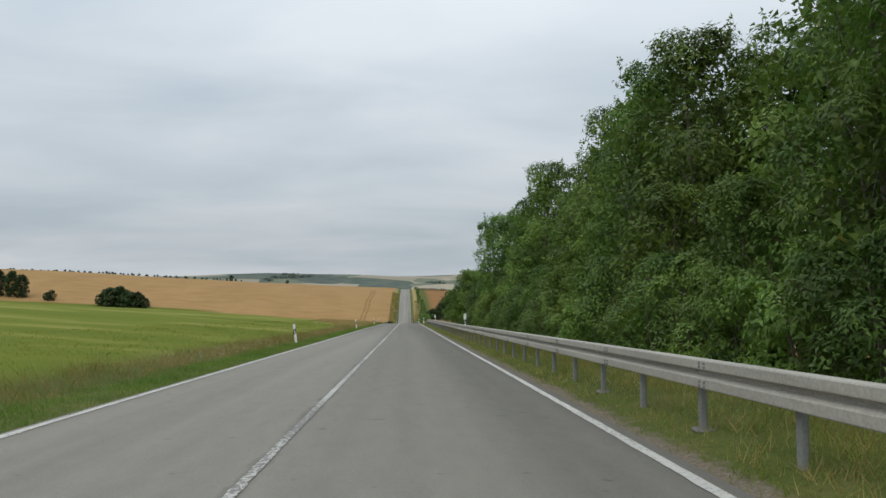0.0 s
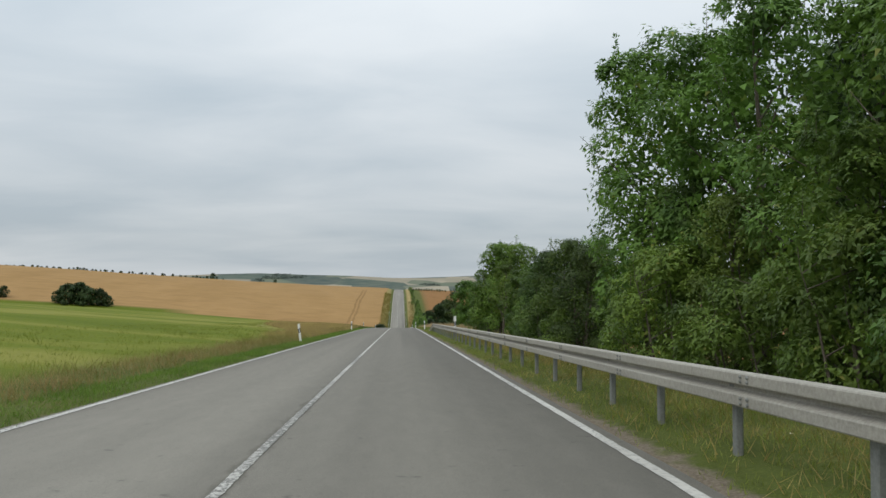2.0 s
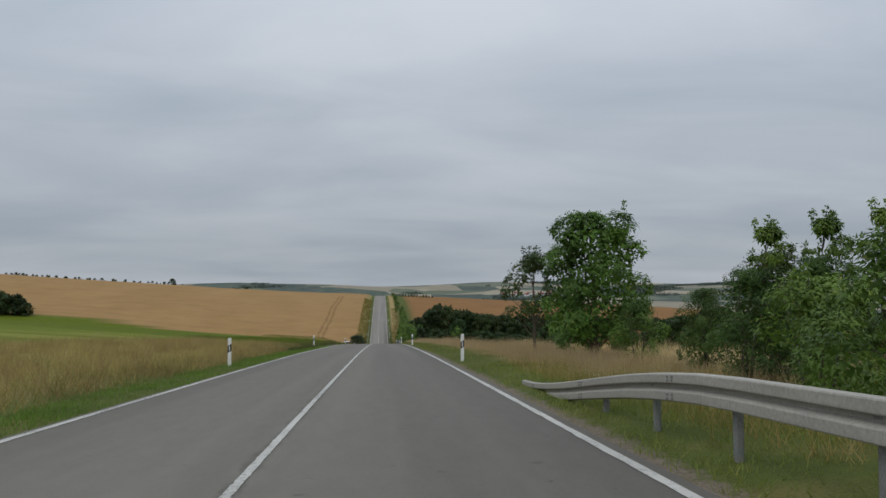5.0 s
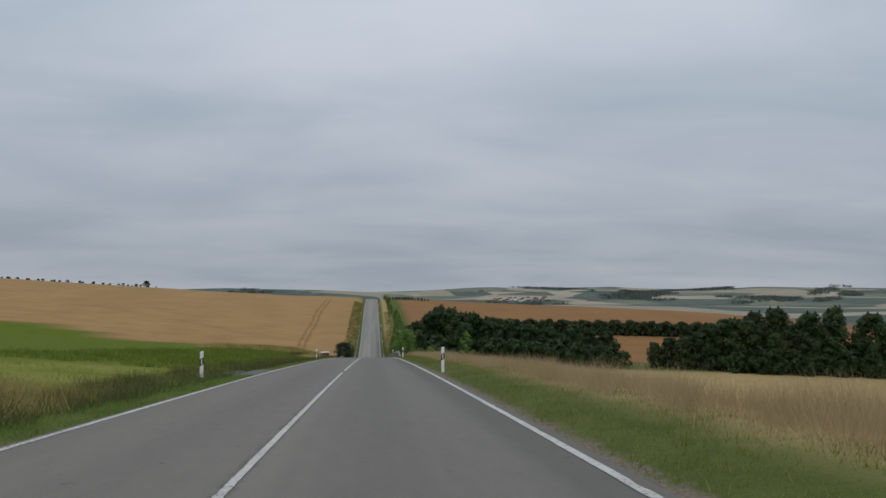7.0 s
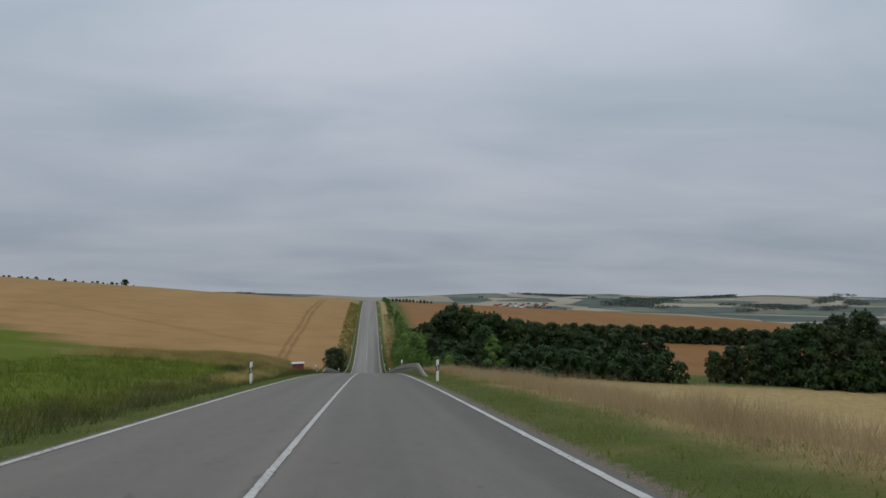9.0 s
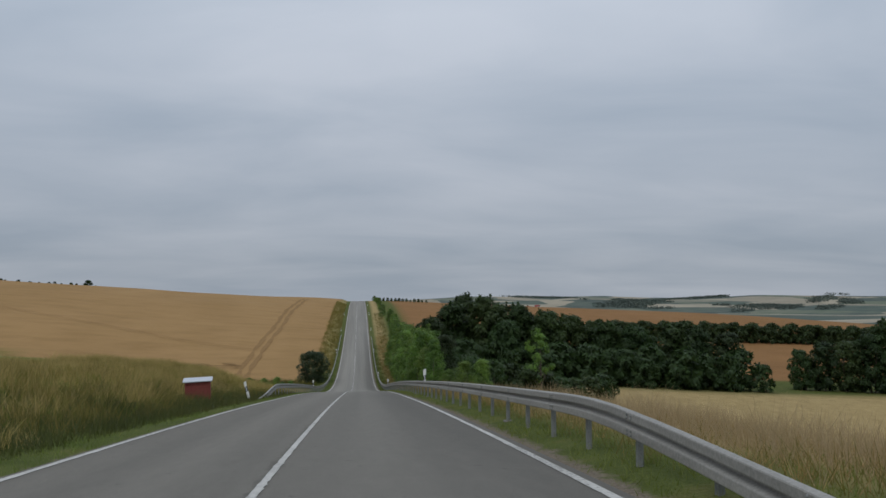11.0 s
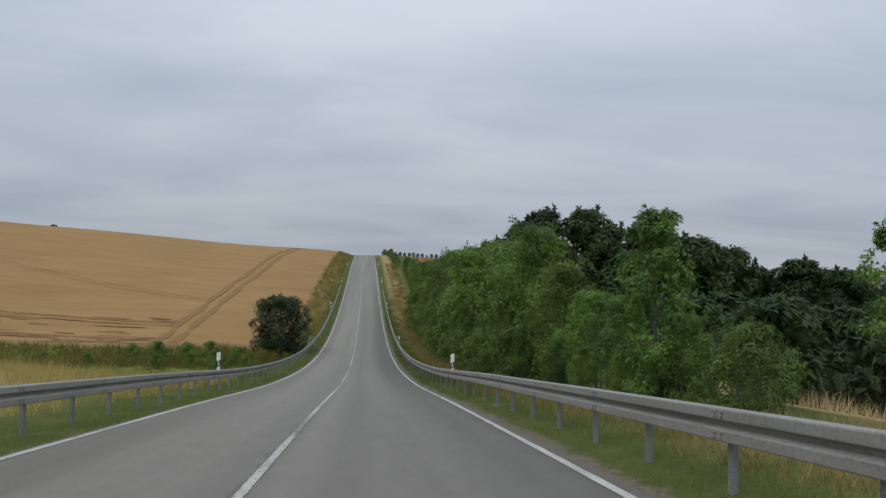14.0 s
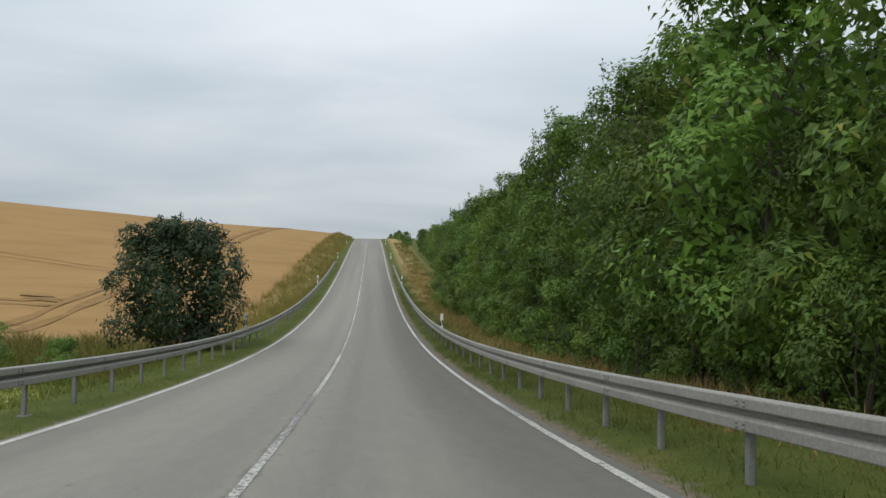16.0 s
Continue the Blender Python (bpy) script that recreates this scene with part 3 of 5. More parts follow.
def build_road():
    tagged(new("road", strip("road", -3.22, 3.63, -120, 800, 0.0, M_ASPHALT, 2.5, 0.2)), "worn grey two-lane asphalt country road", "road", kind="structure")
    tagged(new("edge_line_left", strip("edge_line_left", -3.14, -3.03, -120, 795, 0.006, M_PAINT, 0.3, 0.0, 0.005)), "white painted edge line along the carriageway", "road marking", kind="structure")
    tagged(new("edge_line_right", strip("edge_line_right", 3.385, 3.495, -120, 795, 0.006, M_PAINT, 0.3, 0.0, 0.005)), "white painted edge line along the carriageway", "road marking", kind="structure")
    for y0, y1, wide, paint, edge in ((-120, 62, 0.092, M_PAINT_WORN, 0.005), (62, 177.9, 0.086, M_PAINT, 0.006), (180.1, 296, 0.092, M_PAINT, 0.006), (296, 795, 0.098, M_PAINT_WORN, 0.004)):
        tagged(new("centre_line", strip("centre_line", 0.015 - wide / 2, 0.015 + wide / 2, y0, y1, 0.006, paint, 0.07, 0.0, edge)), "white painted centre line on the asphalt", "road marking", "centre line pieces", "structure")
    # farm track that joins from the field
    n = 14
    u = np.linspace(0, 1, n)
    cx = -3.2 - 1.7 * u
    half = 3.3 - 0.8 * smooth(0, 0.8, u)
    v = np.stack([np.stack([cx, 179.9 + 1.0 * u + s * half, ground_z(cx, 179.9 + 1.0 * u + s * half) + 0.045 - 0.1 * (abs(s) > 0.9)], -1) for s in (-1, -0.85, 0, 0.85, 1)], 0)
    tagged(new("farm_track", mesh_of("farm_track", v, grid_faces(5, n), M_TRACK)), "narrow asphalt farm track joining the road", "track", kind="structure")
    # tractor tramlines in the wheat
    for w0, (x0, y0), (x1, y1), (ox, oy) in ((1.35, (-23.6, 399), (-23.4, 610), (2.0, 0)), (1.25, (-24, 412), (-62, 419), (0, 2.2)), (0.8, (-23, 398), (-62, 405), (0, 2.2)), (0.22, (-24, 435.5), (-120, 488), (0, 2.2))):
        for k in (0, 1):
            n = 90
            u = np.linspace(0, 1, n)
            long_x = abs(x1 - x0) > 20
            wob = 0.25 * np.sin(u * 17 + x0) + 0.12 * np.sin(u * 61)
            cx = x0 + (x1 - x0) * u + ox * k + (0 if long_x else wob)
            cy = y0 + (y1 - y0) * u + oy * k + (wob if long_x else 0)
            half = w0 / 2 * (0.75 + 0.35 * np.sin(u * 83 + k) * np.sin(u * 29))
            dx, dy = (0, 1) if long_x else (1, 0)
            v = np.stack([np.stack([cx + s * half * dx, cy + s * half * dy, ground_z(cx + s * half * dx, cy + s * half * dy) + 0.06], -1) for s in (-1, 1)], 0)
            f = grid_faces(2, n)
            tagged(new("wheel_track", mesh_of("wheel_track", v, f if long_x and x1 < x0 else f[:, ::-1], M_RUT)), "tractor wheel track pressed into ripe wheat", "track", "tramlines", "structure")
    # blown-down patches in the wheat
    rng = np.random.default_rng(44)
    vs, fs = [], []
    for k in range(64):
        px, py = rng.uniform(-64, -25), float(rng.choice([400, 402, 406, 411, 416])) + rng.normal(0, 0.9)
        a, L, w0 = rng.normal(0, 0.12) - 0.12, rng.uniform(1.2, 4.2), rng.uniform(0.3, 0.8)
        ang = np.linspace(0, 2 * np.pi, 9)[:-1]
        e = np.stack([L * np.cos(ang) * rng.uniform(0.7, 1.1, 8), w0 * np.sin(ang) * rng.uniform(0.6, 1.2, 8)], -1)
        qx, qy = px + e[:, 0] * math.cos(a) - e[:, 1] * math.sin(a), py + e[:, 0] * math.sin(a) + e[:, 1] * math.cos(a)
        vs.append(np.stack([qx, qy, ground_z(qx, qy) + 0.05 + 0.0006 * k], -1))
        fs.append(np.arange(8) + 8 * k)
    tagged(new("flattened_wheat", mesh_of("flattened_wheat", np.concatenate(vs), np.array(fs), M_RUT)), "patches of blown-down ripe wheat", "crop", kind="stuff")


build_ground()
build_road()

# ---- guard rails and marker posts ----
W_BEAM = [(-0.012, 0.0), (-0.03, 0.003), (-0.076, 0.012), (-0.083, 0.022), (-0.083, 0.104), (-0.077, 0.116), (-0.03, 0.138), (-0.008, 0.15), (-0.004, 0.16), (-0.004, 0.181), (-0.012, 0.188), (-0.07, 0.196), (-0.081, 0.204), (-0.083, 0.214), (-0.083, 0.288), (-0.076, 0.3), (-0.03, 0.309), (-0.012, 0.31)]


POST_STEP = 2.205


def guard_rail(x, y0, y1, side, dip_start, dip_end, post_at, steel, top, label):
    """side: +1 stands right of the road, the face turned to it. Evenly spaced posts, one of them at post_at, ends bent down."""
    thing = tagged(new("guard_rail"), label, "guard rail")
    thing.location = (x, y0, float(road_z(y0)))
    n = int((y1 - y0) / 1.1) + 1
    y = np.linspace(y0, y1, n)
    drop = np.zeros(n)
    if dip_start:
        drop += 0.7 * (1 - smooth(y0, y0 + 11, y))
    if dip_end:
        drop += 0.7 * smooth(y1 - 11, y1, y)
    z = road_z(y) + top - 0.31 - drop
    outer = np.array(W_BEAM)
    inner = outer[::-1] + np.array([0.006, 0])
    prof = np.concatenate([outer, inner])
    z0 = float(road_z(y0))
    bm = bmesh.new()
    bmesh.ops.create_uvsphere(bm, u_segments=6, v_segments=4, radius=0.017)
    bolt = bpy.data.meshes.new("bolt")
    bm.to_mesh(bolt)
    bm.free()
    bolt.materials.append(M_POST)
    a0 = y0
    while a0 < y1 - 0.5:
        a1 = min(a0 + 4.0, y1)
        if y1 - a1 < 1.5:
            a1 = y1
        m = 6
        yy = np.linspace(a0, min(a1 + 0.3, y1), m)
        zz = np.interp(yy, y, z)
        proud = np.linspace(0, -0.005, m)
        v = np.stack([np.stack([side * (px + proud), yy - y0, zz + pz - z0], -1) for px, pz in prof], 0)
        f = grid_faces(len(prof), m)
        beam = piece("beam", mesh_of("beam", v, f[:, ::-1] if side < 0 else f, steel, True), thing, "galvanised corrugated steel beam section")
        for pz in (0.042, 0.086, 0.232, 0.27):
            for dy in (0.08, 0.22):
                if a1 + dy < y1:
                    b = new("bolt", bolt)
                    b.parent = beam
                    b.location = (side * -0.092, a1 + dy - y0, float(np.interp(a1 + dy, y, z)) + pz - z0)
        a0 = a1
    # sigma posts behind the beam on small concrete collars
    bm = bmesh.new()
    box(bm, (0.055, 0.1, 0.95), (side * 0.045, 0, -0.215), 0.006)
    box(bm, (0.02, 0.05, 0.9), (side * 0.08, 0, -0.215), 0.004)
    box(bm, (0.024, 0.11, 0.1), (side * 0.006, 0, 0.155), 0.004)
    pm = bpy.data.meshes.new("post")
    bm.to_mesh(pm)
    bm.free()
    pm.materials.append(M_POST)
    bm = bmesh.new()
    box(bm, (0.2, 0.22, 0.05), (0, 0, 0), 0.02)
    cm = bpy.data.meshes.new("footing")
    bm.to_mesh(cm)
    bm.free()
    cm.materials.append(M_CONCRETE)
    first = y0 + (3 if dip_start else 0.5)
    py = post_at - POST_STEP * math.floor((post_at - first) / POST_STEP)
    rng = random.Random(int(y0) + 7)
    while py < y1 - (3 if dip_end else 0.5):
        d = float(np.interp(py, y, drop))
        p = piece("post", pm, thing)
        g = float(road_z(py))
        p.location = (0, py - y0, g + top - 0.31 - d - float(road_z(y0)))
        if rng.random() < 0.12:
            q = piece("footing", cm, thing)
            q.location = (side * 0.05, py - y0, float(ground_z(x + side * 0.05, py)) + 0.0 - float(road_z(y0)))
        py += POST_STEP
    return thing


guard_rail(4.3, -60.0, 117.5, 1, False, True, 31.8, M_STEEL, 0.8, "grey galvanised steel guard rail with end bent to ground")
guard_rail(4.3, 235.0, 470.0, 1, True, True, 331.4, M_STEEL_DIM, 0.8, "grey galvanised steel guard rail through the dip")
guard_rail(-4.15, 277.0, 476.0, -1, True, True, 331.2, M_STEEL_DIM, 0.745, "grey galvanised steel guard rail on grass verge")


def marker_mesh(w, d, z0, z1, slope=True):
    bm = bmesh.new()
    # rounded triangular hollow post, drawn as a D section
    pts = [(-w / 2, -d * 0.35), (w / 2, -d * 0.35), (w * 0.42, d * 0.25), (0, d * 0.65), (-w * 0.42, d * 0.25)]
    lo = [bm.verts.new((a, b, z0)) for a, b in pts]
    hi = [bm.verts.new((a, b, z1 + (0.04 * a / w if slope else 0))) for a, b in pts]
    bm.faces.new(hi)
    bm.faces.new(lo[::-1])
    for i in range(5):
        j = (i + 1) % 5
        bm.faces.new((lo[i], lo[j], hi[j], hi[i]))
    bmesh.ops.bevel(bm, geom=list(bm.edges), offset=0.008, segments=2, affect="EDGES")
    bmesh.ops.recalc_face_normals(bm, faces=bm.faces)
    return bm


def marker_band(w, d, z0, z1, tilt):
    """Black band with slanting edges round the post."""
    bm = bmesh.new()
    pts = [(-w / 2, -d * 0.35), (w / 2, -d * 0.35), (w * 0.42, d * 0.25), (0, d * 0.65), (-w * 0.42, d * 0.25)]
    grow = 1.03
    lo = [bm.verts.new((a * grow, b * grow - 0.001, z0 + tilt * a / w)) for a, b in pts]
    hi = [bm.verts.new((a * grow, b * grow - 0.001, z1 + tilt * a / w)) for a, b in pts]
    for i in range(5):
        j = (i + 1) % 5
        bm.faces.new((lo[i], lo[j], hi[j], hi[i]))
    bmesh.ops.recalc_face_normals(bm, faces=bm.faces)
    return bm


def marker_post(x, y, on_rail, lean=(0, 0)):
    label = "white plastic marker post with black band behind guard rail" if on_rail else "white plastic marker post with black band on verge"
    g = float(road_z(y)) if on_rail else float(ground_z(x, y))
    thing = tagged(new("marker_post"), label, "marker post", "roadside marker posts")
    thing.matrix_basis = pose(x, y, g, lean[0], lean[1], 0)
    w, d = (0.112, 0.09) if on_rail else (0.13, 0.11)
    z0, z1 = (0.5, 1.1) if on_rail else (-0.15, 1.0)
    b1 = 1.075 if on_rail else z1 - 0.25
    b0 = b1 - (0.22 if on_rail else 0.25)
    part("body", marker_mesh(w, d, z0, z1), M_WHITE, thing)
    if on_rail:
        part("head", marker_mesh(0.148, 0.1, 1.08, 1.375, True), M_WHITE, thing, "wide white cap")
    part("band", marker_band(w, d, b0, b1, 0.07), M_BLACK, thing, "slanting black band")
    bm = bmesh.new()
    box(bm, (0.04, 0.012, b1 - b0 - 0.06), (0, -d * 0.35 * 1.03 - 0.006, (b0 + b1) / 2), 0.003)
    part("reflector", bm, M_REFLECT, thing, "upright silver reflector")
    if on_rail:
        bm = bmesh.new()
        box(bm, (0.05, 0.03, 0.5), (0, 0.03, 0.45), 0.004)
        part("bracket", bm, M_POST, thing, "steel bracket fixed to the rail")
    return thing


for x, y, on in ((4.33, 31.8, True), (4.4, 80.0, True), (4.18, 130.6, False), (4.03, 177.4, False), (4.2, 227.6, False), (4.33, 275.8, True), (4.33, 331.0, True), (4.36, 382.4, True),
                 (4.4, 432.5, True), (4.4, 484, False), (4.4, 534, False), (4.4, 584, False)):
    marker_post(x, y, on)
for x, y, on in ((-4.41, 31.1, False), (-4.3, 81.0, False), (-4.25, 129.9, False), (-4.8, 174.2, False), (-4.3, 226.8, False), (-4.33, 275.8, False), (-4.25, 331.2, True), (-4.25, 380.8, True),
                 (-4.4, 432.0, True), (-4.4, 484, False), (-4.4, 534, False)):
    marker_post(x, y, on, (0, {31.1: -7, 81.0: -7, 275.8: -15}.get(y, 0)))

# ---- trees and shrubs ----


def tube(points, radii, sides=6):
    p = np.asarray(points, float)
    n = len(p)
    t = np.gradient(p, axis=0)
    t /= np.linalg.norm(t, axis=1)[:, None] + 1e-9
    ref = np.array([0.31, 0.95, 0.05])
    a = np.cross(t, ref)
    a /= np.linalg.norm(a, axis=1)[:, None] + 1e-9
    b = np.cross(t, a)
    ang = np.linspace(0, 2 * np.pi, sides, endpoint=False)
    v = p[:, None] + np.asarray(radii)[:, None, None] * (np.cos(ang)[None, :, None] * a[:, None] + np.sin(ang)[None, :, None] * b[:, None])
    i = np.arange(n * sides).reshape(n, sides)
    j = np.roll(i, -1, axis=1)
    f = np.stack([i[:-1], j[:-1], j[1:], i[1:]], -1).reshape(-1, 4)
    return v.reshape(-1, 3), f


def joined(pieces):
    vs, fs, o = [], [], 0
    for v, f in pieces:
        vs.append(v)
        fs.append(f + o)
        o += len(v)
    return np.concatenate(vs), np.concatenate(fs)


def leaves(centres, spread, count, size, rng, droop=0.25):
    """Small pointed leaves scattered round the twig ends."""
    n = len(centres) * count
    c = np.repeat(centres, count, axis=0)
    s = np.repeat(spread, count)[:, None]
    off = rng.normal(0, 1, (n, 3))
    off *= np.minimum(1, 1.7 / (np.linalg.norm(off, axis=1)[:, None] + 1e-9))
    pos = c + off * s * np.array([1, 1, 0.8])
    d = rng.normal(0, 1, (n, 3)) + off * 0.5
    d[:, 2] -= droop
    d /= np.linalg.norm(d, axis=1)[:, None]
    e = np.cross(d, rng.normal(0, 1, (n, 3)) + np.array([0, 0, 0.6]))
    e /= np.linalg.norm(e, axis=1)[:, None] + 1e-9
    L = (size * rng.uniform(0.6, 1.35, n))[:, None]
    w = L * 0.36
    v = np.stack([pos - e * w, pos + e * w, pos + d * L], 1).reshape(-1, 3)
    return v, np.arange(n * 3).reshape(n, 3)


def unit(v):
    return v / (np.linalg.norm(v, axis=1)[:, None] + 1e-9)


def foliage(centre, radius, outward, sprays, count, size, rng, ragged=0.1):
    """Leaves laid like shingles over the bulging sprays of each leafy mass, hanging a little, the upper side out."""
    nl = len(centre)
    sd = unit(rng.normal(0, 1, (nl, sprays, 3)).reshape(-1, 3) + np.repeat(outward, sprays, axis=0) * 0.9)
    bulge = rng.uniform(0.05, 0.3, len(sd))
    n = len(sd) * count
    k = np.repeat(np.arange(len(sd)), count)
    lobe = k // sprays
    off = rng.normal(0, 0.27, (n, 3))
    d = unit(sd[k] + off)
    fall = np.exp(-(off ** 2).sum(1) / 0.13)
    rad = radius[lobe] * (0.76 + bulge[k] * fall * 1.5 + rng.normal(0, ragged * 0.6, n))
    pos = centre[lobe] + d * rad[:, None] * np.array([1, 1, 0.86])
    nrm = unit(d + rng.normal(0, 0.42, (n, 3)) + np.array([0, 0, 0.45]))
    t = rng.normal(0, 0.65, (n, 3)) + np.array([0, 0, -0.75]) + d * 0.35
    t = unit(t - nrm * (t * nrm).sum(1)[:, None])
    e = np.cross(nrm, t)
    L = (size * rng.uniform(0.7, 1.4, n))[:, None]
    w = L * 0.27
    v = np.stack([pos - e * w, pos + e * w, pos + t * L], 1).reshape(-1, 3)
    return v, np.arange(n * 3).reshape(n, 3)


def make_tree(name, label, h, r, foot, lobes, sprays, count, size, mat, seed, stems=1, fill=0.34, limbs=22, shoots=8, core=5, ragged=0.1, form=(0.2, 0.72), body=0, category="tree"):
    """A tapered trunk with limbs that carry leafy masses; foot: where the crown begins, as a part of the height."""
    rng = np.random.default_rng(seed)
    thing = tagged(new(name), label, category)
    nl = lobes
    lean = rng.normal(0, 0.03 * h, 2)
    lu = np.concatenate([(np.arange(nl - 3) + rng.uniform(0, 1, nl - 3)) / (nl - 3), [0.86, 0.94, 1.0]])
    la = np.arange(nl) * 2.399 + rng.normal(0, 0.3, nl)
    girth = np.clip(np.sin(np.pi * (form[0] + form[1] * lu)), 0.1, 1) ** 0.7
    size_l = r * fill * rng.uniform(0.78, 1.25, nl) * (0.65 + 0.35 * girth)
    lr = np.maximum(r * girth * rng.uniform(0.86, 1.06, nl) - size_l, 0.05 * r)
    lr[-1] *= 0.3
    top = h - size_l * 0.95
    cz = np.minimum(h * (foot + (1 - foot) * lu), top)
    cz = np.maximum(cz, h * foot + size_l * 0.6)
    lc = np.stack([lr * np.cos(la), lr * np.sin(la), cz], -1)
    lc[:, :2] += lean * (lc[:, 2:3] / h)
    outward = unit(np.stack([lc[:, 0], lc[:, 1], (lc[:, 2] - h * (foot + 0.35 * (1 - foot))) * 0.6 + 0.25 * r], -1))
    wood, arms, base = [], [], []
    for s in range(stems):
        off = rng.normal(0, 0.12 * r, 2) if stems > 1 else np.zeros(2)
        zz = np.linspace(-0.3, h * 0.84, 9)
        w = rng.normal(0, 0.018 * h, (9, 2)).cumsum(0) * 0.5
        w -= w[0]
        px = off[0] * (1 + 1.6 * zz / h) + lean[0] * zz / h + w[:, 0]
        py = off[1] * (1 + 1.6 * zz / h) + lean[1] * zz / h + w[:, 1]
        stem = np.stack([px, py, zz], -1)
        rr = 0.02 * h / (stems ** 0.4) * (1 - 0.9 * np.linspace(0, 1, 9) ** 0.9)
        rr[0] *= 1.5
        wood.append(tube(stem, rr, 7))
        base.append(stem)
    for j in range(limbs):
        c = lc[j % nl] + rng.normal(0, 0.3, 3) * size_l[j % nl]
        stem = base[int(rng.integers(stems))]
        zs = max(h * 0.08, c[2] - np.hypot(c[0], c[1]) * rng.uniform(0.6, 1.2) - 0.08 * h)
        p0 = np.array([np.interp(zs, stem[:, 2], stem[:, 0]), np.interp(zs, stem[:, 2], stem[:, 1]), zs])
        mid = (p0 + c) / 2 + rng.normal(0, 0.05 * r, 3) + np.array([0, 0, 0.02 * h])
        tip = c + (c - mid) * 0.5
        rb = 0.0055 * h * (1 - 0.6 * zs / h)
        arms.append(tube([p0, mid, (mid + tip) / 2, tip], [rb, rb * 0.65, rb * 0.4, rb * 0.12], 4))
    leafy = [foliage(lc, size_l, outward, sprays, count, size, rng, ragged)]
    # upright young shoots on the upper masses
    if shoots:
        pick = rng.integers(nl // 2, nl, shoots)
        sb = lc[pick] + unit(rng.normal(0, 1, (shoots, 3)) * np.array([1, 1, 0.3]) + np.array([0, 0, 0.9])) * size_l[pick][:, None]
        sh = rng.uniform(0.25, 0.6, shoots) * min(1.0, h / 9)
        pts = np.concatenate([sb + np.array([0.03, 0.02, 1.0]) * (sh * f)[:, None] for f in (0, 0.35, 0.7, 1.0)])
        leafy.append(leaves(pts, np.repeat(0.07, len(pts)), 6, size * 0.85, rng, -0.3))
        for q in range(shoots):
            arms.append(tube([sb[q] - np.array([0, 0, 0.3]), sb[q] + np.array([0.03, 0.02, 1.0]) * sh[q]], [0.012, 0.003], 3))
    # shaded leaves inside the crown
    if core:
        leafy.append(leaves(lc * np.array([0.75, 0.75, 0.97]), size_l * 0.3, core * 7, size * 1.6, rng))
    # twigs and leaves that fill the middle of the crown
    if body:
        bu = rng.uniform(0.08, 0.84, body)
        ba = rng.uniform(0, 2 * np.pi, body)
        bg = np.clip(np.sin(np.pi * (form[0] + form[1] * bu)), 0.1, 1) ** 0.7
        br = r * bg * np.sqrt(rng.uniform(0, 1, body)) * 0.66
        bz = h * (foot + (1 - foot) * bu)
        bp = np.stack([br * np.cos(ba) + lean[0] * bz / h, br * np.sin(ba) + lean[1] * bz / h, bz], -1)
        leafy.append(leaves(bp, np.repeat(0.1, body), 1, size * 1.6, rng))
    piece("trunk", mesh_of("trunk", *joined(wood), M_BARK), thing)
    piece("branchwork", mesh_of("branchwork", *joined(arms), M_BARK), thing)
    piece("crown", mesh_of("crown", *joined(leafy), mat, True), thing)
    return thing


KINDS = {}


def kind_of(key, *args, **kw):
    KINDS[key] = make_tree(*args, **kw)


used = set()


def plant(key, x, y, turn=None, scale=1.0, group="", label="", sink=0.05):
    """The first tree of a kind is moved to its place, the others are copies."""
    turn = turn if turn is not None else (x * 37 + y * 53) % 360
    m = pose(x, y, float(ground_z(x, y)) - sink, 0, 0, turn)
    ob = KINDS[key]
    if key in used:
        ob = copy_thing(ob, m)
    else:
        used.add(key)
        ob.matrix_basis = m
    ob.scale = (scale, scale, scale * (1 + 0.06 * math.sin(x * 3 + y)))
    return tagged(ob, label, group=group)

kind_of("tall_a", "tree", "tall leafy roadside tree with mid-green crown", 10.6, 3.1, 0.1, 26, 14, 27, 0.138, M_LEAF, 11, stems=2, body=1700)
kind_of("tall_b", "tree", "tall leafy roadside tree with open crown", 11.0, 3.2, 0.12, 22, 15, 29, 0.145, M_LEAF, 12, stems=1, fill=0.31, ragged=0.16, body=1700)
kind_of("tall_c", "tree", "tall leafy roadside tree with light green crown", 10.2, 3.0, 0.1, 25, 14, 27, 0.138, M_LEAF_LIGHT, 13, stems=2, body=1700)
kind_of("mid_a", "tree", "bushy mid-green tree with leaves down to the grass", 7.0, 2.7, 0.03, 20, 14, 26, 0.126, M_LEAF, 14, stems=3, core=8, body=1500)
kind_of("mid_b", "tree", "bushy light green tree with leaves down to the grass", 6.8, 2.5, 0.03, 20, 14, 26, 0.126, M_LEAF_LIGHT, 15, stems=3, core=8, body=1500)
# mid_a shape again, with the shade of the slope groups in its leaf colour
kind_of("mid_deep", "tree", "bushy deep green tree with leaves down to the grass", 7.0, 2.7, 0.03, 20, 14, 30, 0.126, M_LEAF_DEEP, 28, stems=3, core=8, body=1500)
kind_of("maple", "tree", "round-crowned tree on a bare slim trunk", 9.2, 3.3, 0.2, 30, 20, 36, 0.135, M_LEAF, 16, stems=1, fill=0.3, ragged=0.09, shoots=14, form=(0.28, 0.56), body=3600)
kind_of("field_maple", "tree", "full-crowned tree on a dark trunk at the field edge", 7.6, 3.2, 0.1, 44, 16, 26, 0.15, M_LEAF, 26, stems=2, fill=0.29, shoots=12, core=6, form=(0.24, 0.62), body=4200)
kind_of("slim", "tree", "slim young tree with a light open crown", 6.3, 1.35, 0.3, 15, 12, 18, 0.14, M_LEAF_LIGHT, 27, stems=1, fill=0.36, ragged=0.2, shoots=10, core=2)
